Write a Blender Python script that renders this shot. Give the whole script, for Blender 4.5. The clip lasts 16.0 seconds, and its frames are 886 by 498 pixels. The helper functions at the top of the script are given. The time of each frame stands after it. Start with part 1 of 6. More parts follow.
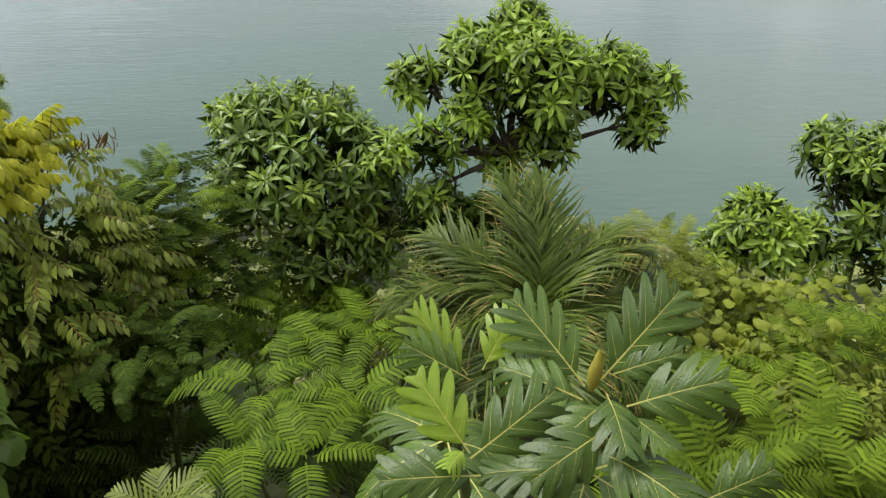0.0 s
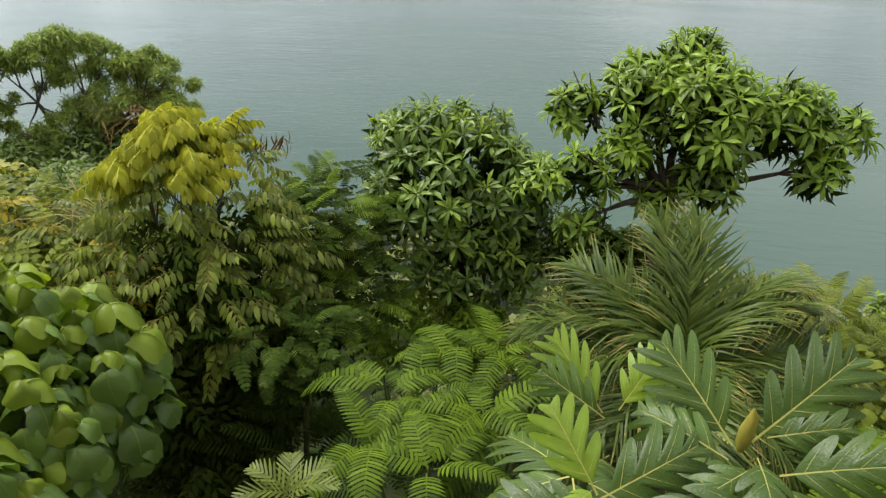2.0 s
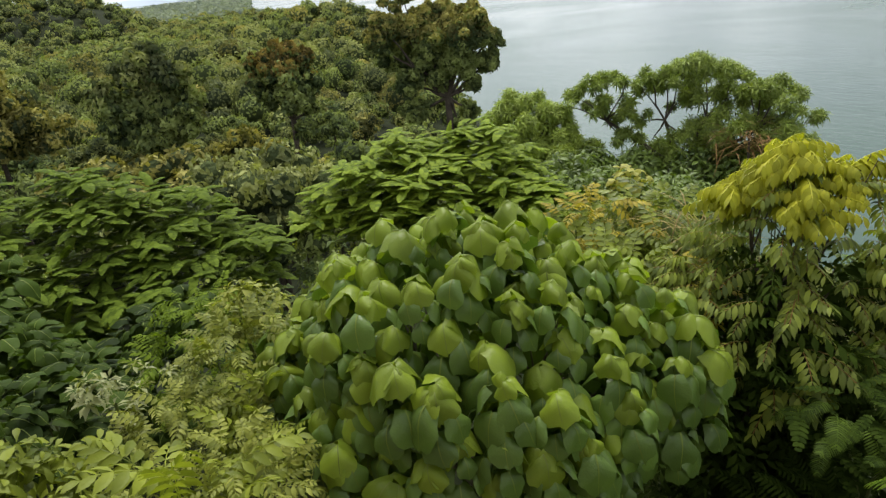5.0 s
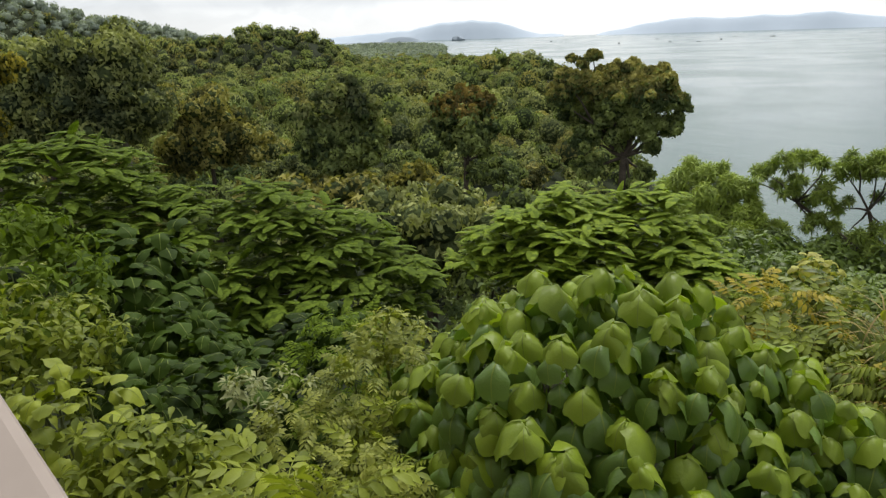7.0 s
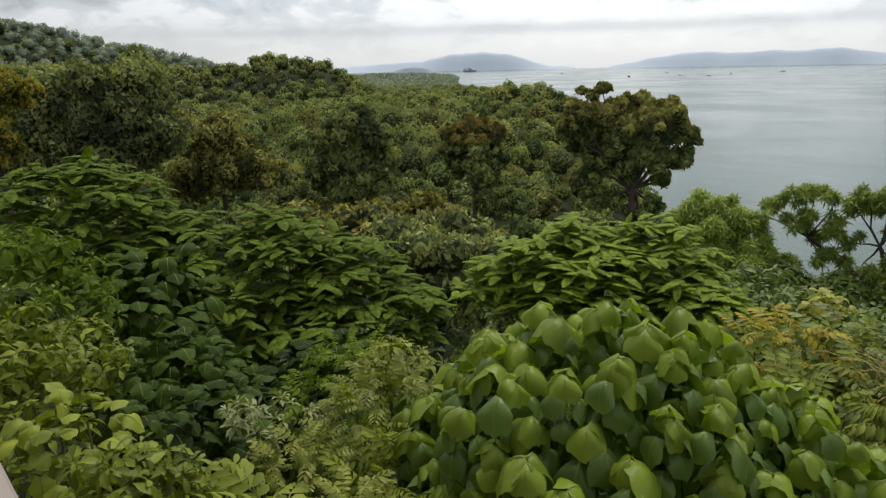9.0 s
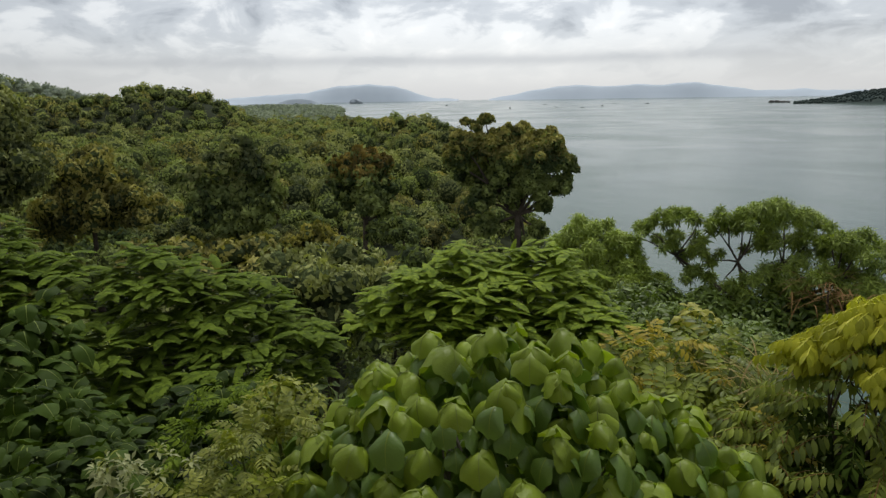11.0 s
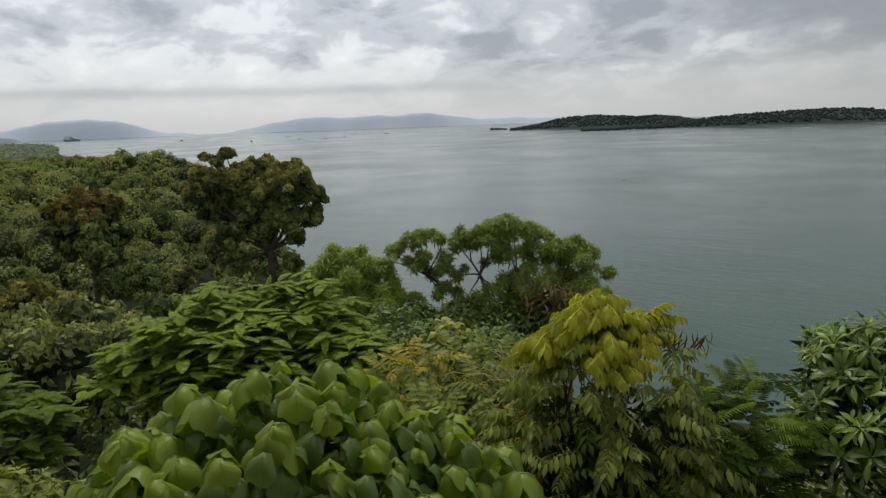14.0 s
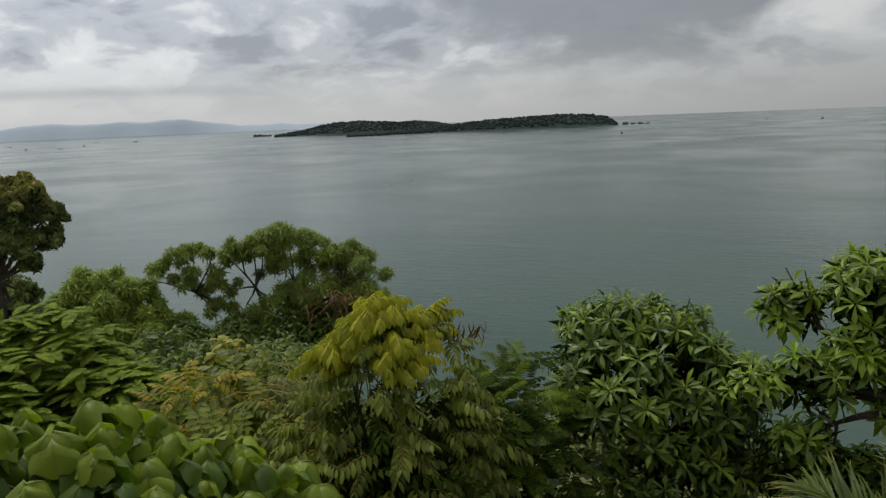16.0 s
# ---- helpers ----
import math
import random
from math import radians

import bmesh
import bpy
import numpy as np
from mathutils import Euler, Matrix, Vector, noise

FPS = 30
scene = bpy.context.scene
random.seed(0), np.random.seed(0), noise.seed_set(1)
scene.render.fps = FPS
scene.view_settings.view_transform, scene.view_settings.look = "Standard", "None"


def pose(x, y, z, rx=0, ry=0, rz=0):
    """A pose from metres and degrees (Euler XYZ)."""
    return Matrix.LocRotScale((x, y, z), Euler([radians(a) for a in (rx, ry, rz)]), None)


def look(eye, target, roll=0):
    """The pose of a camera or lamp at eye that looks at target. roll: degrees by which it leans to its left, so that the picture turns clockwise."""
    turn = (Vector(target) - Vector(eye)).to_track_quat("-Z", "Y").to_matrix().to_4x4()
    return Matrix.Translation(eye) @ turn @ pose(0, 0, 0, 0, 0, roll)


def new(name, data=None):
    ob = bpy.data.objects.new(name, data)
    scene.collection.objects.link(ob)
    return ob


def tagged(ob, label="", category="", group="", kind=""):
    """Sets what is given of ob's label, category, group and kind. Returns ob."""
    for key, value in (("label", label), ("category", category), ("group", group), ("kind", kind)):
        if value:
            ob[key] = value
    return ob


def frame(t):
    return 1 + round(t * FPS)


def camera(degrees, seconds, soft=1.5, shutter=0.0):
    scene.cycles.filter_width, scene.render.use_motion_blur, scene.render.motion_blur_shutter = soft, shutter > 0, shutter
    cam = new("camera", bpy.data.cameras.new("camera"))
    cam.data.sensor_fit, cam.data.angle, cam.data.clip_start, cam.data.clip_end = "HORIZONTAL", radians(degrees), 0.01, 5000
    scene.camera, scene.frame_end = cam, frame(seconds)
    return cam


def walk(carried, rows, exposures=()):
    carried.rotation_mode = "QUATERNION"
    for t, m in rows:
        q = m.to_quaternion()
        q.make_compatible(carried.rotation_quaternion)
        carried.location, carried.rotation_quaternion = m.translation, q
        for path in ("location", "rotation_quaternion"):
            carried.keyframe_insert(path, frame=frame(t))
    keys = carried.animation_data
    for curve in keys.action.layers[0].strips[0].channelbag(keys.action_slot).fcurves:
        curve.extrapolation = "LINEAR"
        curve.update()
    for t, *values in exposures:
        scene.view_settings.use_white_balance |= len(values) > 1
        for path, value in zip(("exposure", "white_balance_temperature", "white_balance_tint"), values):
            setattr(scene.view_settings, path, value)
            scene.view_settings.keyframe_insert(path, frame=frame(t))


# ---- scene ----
cam = camera(68.5, 16.0, soft=1.35)
EYE = 35.0  # the eye's height over the sea
ROWS = [
    (0, 0, 0, -0, 59.781, -0.227, -4.597),
    (0.5, -0.0051, 0.0069, -0.0123, 60.836, -0.153, -3.555),
    (1, -0.0156, 0.0092, -0.0179, 60.668, 0.199, -0.62),
    (1.5, -0.0311, 0.0063, -0.0175, 60.596, 0.687, 4.202),
    (2, -0.0562, -0.0007, -0.0168, 61.88, -0.238, 9.028),
    (2.5, -0.0904, -0.0142, -0.0215, 62.795, -0.734, 15.943),
    (3, -0.1248, -0.0325, -0.0211, 63.314, -0.898, 25.026),
    (3.5, -0.1452, -0.0657, -0.0122, 62.419, 0.408, 33.481),
    (4, -0.1726, -0.0929, 0.0009, 61.918, 3.627, 40.879),
    (4.5, -0.1973, -0.1171, 0.0147, 63.017, 7.977, 47.86),
    (5, -0.2024, -0.1417, 0.0132, 66.534, 5.703, 58.16),
    (5.2, -0.205, -0.1482, 0.011, 67.296, 5.082, 60.328),
    (7.3, -0.282, -0.1081, -0.0067, 72.04, 1.726, 74.753),
    (7.5, -0.2851, -0.1074, -0.004, 72.078, 1.865, 74.947),
    (8, -0.2819, -0.1065, -0.0022, 72.749, 1.68, 75.539),
    (8.2, -0.281, -0.1053, -0.0009, 73.262, 1.522, 75.445),
    (10.3, -0.297, -0.041, -0.0028, 76.163, 0.702, 73.282),
    (10.5, -0.2962, -0.0403, -0.003, 76.262, 0.615, 71.26),
    (11, -0.2967, -0.0381, -0.0024, 76.735, 0.888, 65.329),
    (11.5, -0.301, -0.0355, -0.0037, 76.435, 1.49, 60.488),
    (12, -0.2938, -0.0371, -0.0027, 76.54, 1.721, 57.093),
    (12.5, -0.2884, -0.0364, 0.0003, 76.873, 2.103, 53.451),
    (13, -0.2843, -0.0345, 0.0032, 76.728, 2.554, 50.129),
    (13.5, -0.2716, -0.0388, 0.0053, 77.29, 3.02, 46.704),
    (14, -0.289, -0.0315, 0.0028, 78.855, 1.982, 43.357),
    (14.5, -0.3084, -0.0293, -0.0048, 79.813, 0.649, 40.927),
    (15, -0.3196, -0.026, -0.0091, 80.076, 1.093, 37.435),
    (15.5, -0.3341, -0.0299, -0.0045, 80.102, 1.767, 29.72),
    (16, -0.3447, -0.0333, -0.0023, 78.627, 2.219, 23.243),
]
EXPOSURE = [(0.0, 1.12), (2.5, 1.06), (4.0, 1.14), (4.5, 1.22), (5.0, 0.97), (7.5, 0.66), (8.0, 0.56), (10.5, 0.2), (12.5, 0.08), (14.0, -0.04), (15.0, -0.13), (16.0, -0.2)]
walk(cam, [(t, pose(x, y, EYE + z, rx, ry, rz)) for t, x, y, z, rx, ry, rz in ROWS], EXPOSURE)


# ---- sky and light ----
def build_sky():
    world = bpy.data.worlds.new("overcast_sky")
    scene.world = world
    world.use_nodes = True
    nt = world.node_tree
    nt.nodes.clear()
    N = lambda kind, **kw: _node(nt, kind, kw)
    L = nt.links.new
    coord = N("ShaderNodeTexCoord")
    sep = N("ShaderNodeSeparateXYZ")
    L(coord.outputs["Generated"], sep.inputs[0])

    def math_(op, a, b=None, c=None):
        m = N("ShaderNodeMath", operation=op)
        for i, v in enumerate((a, b, c)):
            if v is None:
                continue
            if isinstance(v, (int, float)):
                m.inputs[i].default_value = v
            else:
                L(v, m.inputs[i])
        return m.outputs[0]

    up = math_("MAXIMUM", sep.outputs[2], 0.0)
    low = math_("ADD", up, 0.36)
    comb = N("ShaderNodeCombineXYZ")
    L(math_("DIVIDE", sep.outputs[0], low), comb.inputs[0])
    L(math_("DIVIDE", sep.outputs[1], low), comb.inputs[1])
    comb.inputs[2].default_value = 3.7

    def noise_(scale, detail, rough, w=0.0, dist=0.0):
        n = N("ShaderNodeTexNoise")
        n.inputs["Scale"].default_value = scale
        n.inputs["Detail"].default_value = detail
        n.inputs["Roughness"].default_value = rough
        n.inputs["Distortion"].default_value = dist
        off = N("ShaderNodeVectorMath", operation="ADD")
        off.inputs[1].default_value = (w, w * 0.7, w * 1.3)
        L(comb.outputs[0], off.inputs[0])
        L(off.outputs[0], n.inputs["Vector"])
        return n.outputs["Fac"]

    def ramp(fac, stops):
        r = N("ShaderNodeValToRGB")
        r.color_ramp.interpolation = "EASE"
        while len(r.color_ramp.elements) < len(stops):
            r.color_ramp.elements.new(0.5)
        for e, (p, c) in zip(r.color_ramp.elements, stops):
            e.position, e.color = p, (*c, 1)
        L(fac, r.inputs[0])
        return r.outputs[0]

    def mix(fac, a, b):
        m = N("ShaderNodeMix", data_type="RGBA")
        for sock, v in ((m.inputs[0], fac), (m.inputs[6], a), (m.inputs[7], b)):
            if isinstance(v, (int, float)):
                sock.default_value = v
            elif isinstance(v, tuple):
                sock.default_value = (*v, 1)
            else:
                L(v, sock)
        return m.outputs[2]

    big = noise_(1.3, 4.0, 0.5, 2.0, 0.2)
    small = noise_(4.6, 12.0, 0.56, 5.0, 0.35)
    both = math_("ADD", math_("MULTIPLY", big, 0.55), math_("MULTIPLY", small, 0.45))
    clouds = ramp(both, [(0.39, (0.34, 0.365, 0.405)), (0.47, (0.53, 0.56, 0.60)), (0.53, (0.76, 0.78, 0.80)), (0.66, (1.00, 1.00, 0.99))])
    # grey sheet of rain cloud over the open bay
    def facing(v):
        n = N("ShaderNodeVectorMath", operation="DOT_PRODUCT")
        n.inputs[1].default_value = v
        L(coord.outputs["Generated"], n.inputs[0])
        return n.outputs["Value"]

    ragged = noise_(2.0, 6.0, 0.55, 9.0, 0.4)
    edge = math_("MULTIPLY_ADD", math_("SUBTRACT", ragged, 0.5), 0.16, facing((-0.157, 0.893, 0.423)))
    sheet = math_("MULTIPLY", ramp(edge, [(0.90, (0, 0, 0)), (0.945, (1, 1, 1))]), 0.92)
    clouds = mix(sheet, clouds, (0.32, 0.34, 0.365))
    # pale haze band low over the water
    haze = ramp(up, [(0.0, (1, 1, 1)), (0.035, (0.75, 0.75, 0.75)), (0.10, (0, 0, 0))])
    clouds = mix(haze, clouds, (0.62, 0.635, 0.65))
    # long thin grey cloud low over the far hills
    off = math_("DIVIDE", math_("SUBTRACT", math_("MULTIPLY_ADD", math_("SUBTRACT", ragged, 0.5), 0.012, up), 0.050), 0.008)
    band = math_("POWER", 2.718, math_("MULTIPLY", math_("MULTIPLY", off, off), -1.0))
    where = ramp(facing((-0.93, 0.36, 0.05)), [(0.80, (0, 0, 0)), (0.95, (1, 1, 1))])
    clouds = mix(math_("MULTIPLY", math_("MULTIPLY", band, where), 0.55), clouds, (0.42, 0.44, 0.48))
    # overcast sky: brighter overhead and round the veiled sun
    toward = N("ShaderNodeVectorMath", operation="DOT_PRODUCT")
    toward.inputs[1].default_value = (-0.66, 0.42, 0.62)
    L(coord.outputs["Generated"], toward.inputs[0])
    near_sun = math_("POWER", math_("MAXIMUM", toward.outputs["Value"], 0.0), 2.0)
    glow = math_("MULTIPLY_ADD", near_sun, 0.70, 0.595)
    glow = math_("ADD", glow, math_("MULTIPLY", up, 0.26))
    lit = N("ShaderNodeVectorMath", operation="SCALE")
    L(clouds, lit.inputs[0])
    L(glow, lit.inputs[3])
    clouds = lit.outputs[0]
    sky = N("ShaderNodeTexSky", sky_type="NISHITA", sun_disc=False)
    sky.sun_elevation, sky.sun_rotation = radians(57), radians(-51)
    veil = N("ShaderNodeVectorMath", operation="SCALE")
    veil.inputs[3].default_value = 0.10
    L(sky.outputs[0], veil.inputs[0])
    total = mix(0.10, clouds, veil.outputs[0])
    bg = N("ShaderNodeBackground")
    bg.inputs[1].default_value = 1.0
    L(total, bg.inputs[0])
    out = N("ShaderNodeOutputWorld")
    L(bg.outputs[0], out.inputs[0])


def _node(nt, kind, kw):
    n = nt.nodes.new(kind)
    if "data_type" in kw:
        n.data_type = kw["data_type"]
    if "operation" in kw:
        n.operation = kw["operation"]
    if "sky_type" in kw:
        n.sky_type = kw["sky_type"]
    if "sun_disc" in kw:
        n.sun_disc = kw["sun_disc"]
    if "blend_type" in kw:
        n.blend_type = kw["blend_type"]
    return n


build_sky()
sun = new("sun", bpy.data.lights.new("sun", "SUN"))
sun.data.energy, sun.data.angle, sun.data.color = 1.6, radians(22), (1.0, 0.97, 0.92)
sun.matrix_world = look((-30, 24, 95), (0, 0, 35))


# ---- materials ----
def shader(name):
    m = bpy.data.materials.new(name)
    m.use_nodes = True
    m.node_tree.nodes.clear()
    return m, m.node_tree


def leaf_material(name, dark, light, rough=0.45, through_light=0.28, spec=0.4, spots=6.0, leafwise=0.55, relief=0.01):
    """Foliage: varies from plant part to plant part and leaf to leaf, with blotches on the blade and light passing through."""
    dark = (dark[0] * 0.71, dark[1] * 0.54, dark[2] * 0.33)
    light = (light[0] * 1.06, light[1] * 0.86, light[2] * 0.48)
    m, nt = shader(name)
    N = lambda kind, **kw: _node(nt, kind, kw)
    L = nt.links.new
    spec = spec * 0.5
    info, geo, tex = N("ShaderNodeObjectInfo"), N("ShaderNodeNewGeometry"), N("ShaderNodeTexCoord")
    a = N("ShaderNodeMath", operation="MULTIPLY_ADD")
    L(geo.outputs["Random Per Island"], a.inputs[0])
    a.inputs[1].default_value = leafwise
    b = N("ShaderNodeMath", operation="MULTIPLY")
    L(info.outputs["Random"], b.inputs[0])
    b.inputs[1].default_value = 0.3
    L(b.outputs[0], a.inputs[2])
    n = N("ShaderNodeTexNoise")
    n.inputs["Scale"].default_value = spots
    n.inputs["Detail"].default_value = 4
    L(geo.outputs["Position"], n.inputs["Vector"])
    c = N("ShaderNodeMath", operation="MULTIPLY_ADD")
    L(n.outputs["Fac"], c.inputs[0])
    c.inputs[1].default_value = 0.5 + 2.2 * (0.55 - leafwise)
    c.inputs[2].default_value = -0.17 - 0.8 * (0.55 - leafwise)
    tree = N("ShaderNodeAttribute")
    tree.attribute_name = "tone"
    t = N("ShaderNodeMath", operation="ADD")
    L(a.outputs[0], t.inputs[0])
    L(tree.outputs["Fac"], t.inputs[1])
    s = N("ShaderNodeMath", operation="ADD")
    L(t.outputs[0], s.inputs[0])
    L(c.outputs[0], s.inputs[1])
    ramp = N("ShaderNodeValToRGB")
    ramp.color_ramp.elements[0].position, ramp.color_ramp.elements[0].color = 0.1, (*dark, 1)
    ramp.color_ramp.elements[1].position, ramp.color_ramp.elements[1].color = 0.95, (*light, 1)
    L(s.outputs[0], ramp.inputs[0])
    bsdf, trans, mixs, out = N("ShaderNodeBsdfPrincipled"), N("ShaderNodeBsdfTranslucent"), N("ShaderNodeMixShader"), N("ShaderNodeOutputMaterial")
    L(ramp.outputs[0], bsdf.inputs["Base Color"])
    bsdf.inputs["Roughness"].default_value = rough
    bsdf.inputs["Specular IOR Level"].default_value = spec
    warm = N("ShaderNodeMix", data_type="RGBA", blend_type="MULTIPLY")
    warm.inputs[0].default_value = 1.0
    L(ramp.outputs[0], warm.inputs[6])
    warm.inputs[7].default_value = (1.35, 1.45, 0.55, 1)
    L(warm.outputs[2], trans.inputs[0])
    fine = N("ShaderNodeTexNoise")
    fine.inputs["Scale"].default_value = spots * 9
    fine.inputs["Detail"].default_value = 2
    L(geo.outputs["Position"], fine.inputs["Vector"])
    bump = N("ShaderNodeBump")
    bump.inputs["Strength"].default_value = 0.25 if relief < 0.05 else 0.8
    bump.inputs["Distance"].default_value = relief
    L(fine.outputs["Fac"], bump.inputs["Height"])
    L(bump.outputs[0], bsdf.inputs["Normal"])
    mixs.inputs[0].default_value = through_light
    L(bsdf.outputs[0], mixs.inputs[1])
    L(trans.outputs[0], mixs.inputs[2])
    L(mixs.outputs[0], out.inputs[0])
    return m


def rough_material(name, c1, c2, scale=8.0, rough=0.85, bump_=0.4, dist=0.02, c3=None):
    """Two tones at two scales with relief: bark, soil, rock, plaster."""
    m, nt = shader(name)
    N = lambda kind, **kw: _node(nt, kind, kw)
    L = nt.links.new
    geo = N("ShaderNodeNewGeometry")
    n1, n2 = N("ShaderNodeTexNoise"), N("ShaderNodeTexNoise")
    for n, sc, de in ((n1, scale, 6), (n2, scale * 0.13, 3)):
        n.inputs["Scale"].default_value, n.inputs["Detail"].default_value = sc, de
        L(geo.outputs["Position"], n.inputs["Vector"])
    ad = N("ShaderNodeMath", operation="MULTIPLY_ADD")
    L(n1.outputs["Fac"], ad.inputs[0])
    ad.inputs[1].default_value = 0.6
    sc2 = N("ShaderNodeMath", operation="MULTIPLY")
    L(n2.outputs["Fac"], sc2.inputs[0])
    sc2.inputs[1].default_value = 0.4
    L(sc2.outputs[0], ad.inputs[2])
    ramp = N("ShaderNodeValToRGB")
    ramp.color_ramp.elements[0].position, ramp.color_ramp.elements[0].color = 0.36, (*c1, 1)
    ramp.color_ramp.elements[1].position, ramp.color_ramp.elements[1].color = 0.64, (*c2, 1)
    L(ad.outputs[0], ramp.inputs[0])
    bsdf, out, bump = N("ShaderNodeBsdfPrincipled"), N("ShaderNodeOutputMaterial"), N("ShaderNodeBump")
    bump.inputs["Strength"].default_value, bump.inputs["Distance"].default_value = bump_, dist
    L(n1.outputs["Fac"], bump.inputs["Height"])
    L(bump.outputs[0], bsdf.inputs["Normal"])
    L(ramp.outputs[0], bsdf.inputs["Base Color"])
    bsdf.inputs["Roughness"].default_value = rough
    bsdf.inputs["Specular IOR Level"].default_value = 0.12
    L(bsdf.outputs[0], out.inputs[0])
    return m


def water_material():
    m, nt = shader("sea_water")
    N = lambda kind, **kw: _node(nt, kind, kw)
    L = nt.links.new
    geo = N("ShaderNodeNewGeometry")
    stretch = N("ShaderNodeMapping")
    stretch.inputs["Rotation"].default_value = (0, 0, radians(-24))
    stretch.inputs["Scale"].default_value = (0.35, 1.0, 1.0)
    L(geo.outputs["Position"], stretch.inputs[0])

    def tex(scale, detail, vec):
        n = N("ShaderNodeTexNoise")
        n.inputs["Scale"].default_value, n.inputs["Detail"].default_value = scale, detail
        n.inputs["Distortion"].default_value = 0.6
        L(vec, n.inputs["Vector"])
        return n.outputs["Fac"]

    ripples, swell, patches = tex(0.62, 4, stretch.outputs[0]), tex(0.07, 3, stretch.outputs[0]), tex(0.010, 4, geo.outputs["Position"])
    ramp = N("ShaderNodeValToRGB")
    ramp.color_ramp.elements[0].position, ramp.color_ramp.elements[0].color = 0.35, (0.044, 0.080, 0.058, 1)
    ramp.color_ramp.elements[1].position, ramp.color_ramp.elements[1].color = 0.65, (0.072, 0.112, 0.083, 1)
    L(patches, ramp.inputs[0])
    b1, b2 = N("ShaderNodeBump"), N("ShaderNodeBump")
    b1.inputs["Strength"].default_value, b1.inputs["Distance"].default_value = 0.48, 0.20
    b2.inputs["Strength"].default_value, b2.inputs["Distance"].default_value = 0.16, 0.8
    L(ripples, b1.inputs["Height"])
    L(swell, b2.inputs["Height"])
    L(b1.outputs[0], b2.inputs["Normal"])
    rr = N("ShaderNodeMapRange")
    rr.inputs[1].default_value, rr.inputs[2].default_value, rr.inputs[3].default_value, rr.inputs[4].default_value = 0.3, 0.7, 0.10, 0.28
    L(patches, rr.inputs[0])
    bsdf, out = N("ShaderNodeBsdfPrincipled"), N("ShaderNodeOutputMaterial")
    L(ramp.outputs[0], bsdf.inputs["Base Color"])
    L(rr.outputs[0], bsdf.inputs["Roughness"])
    bsdf.inputs["IOR"].default_value = 1.33
    L(b2.outputs[0], bsdf.inputs["Normal"])
    L(bsdf.outputs[0], out.inputs[0])
    return m


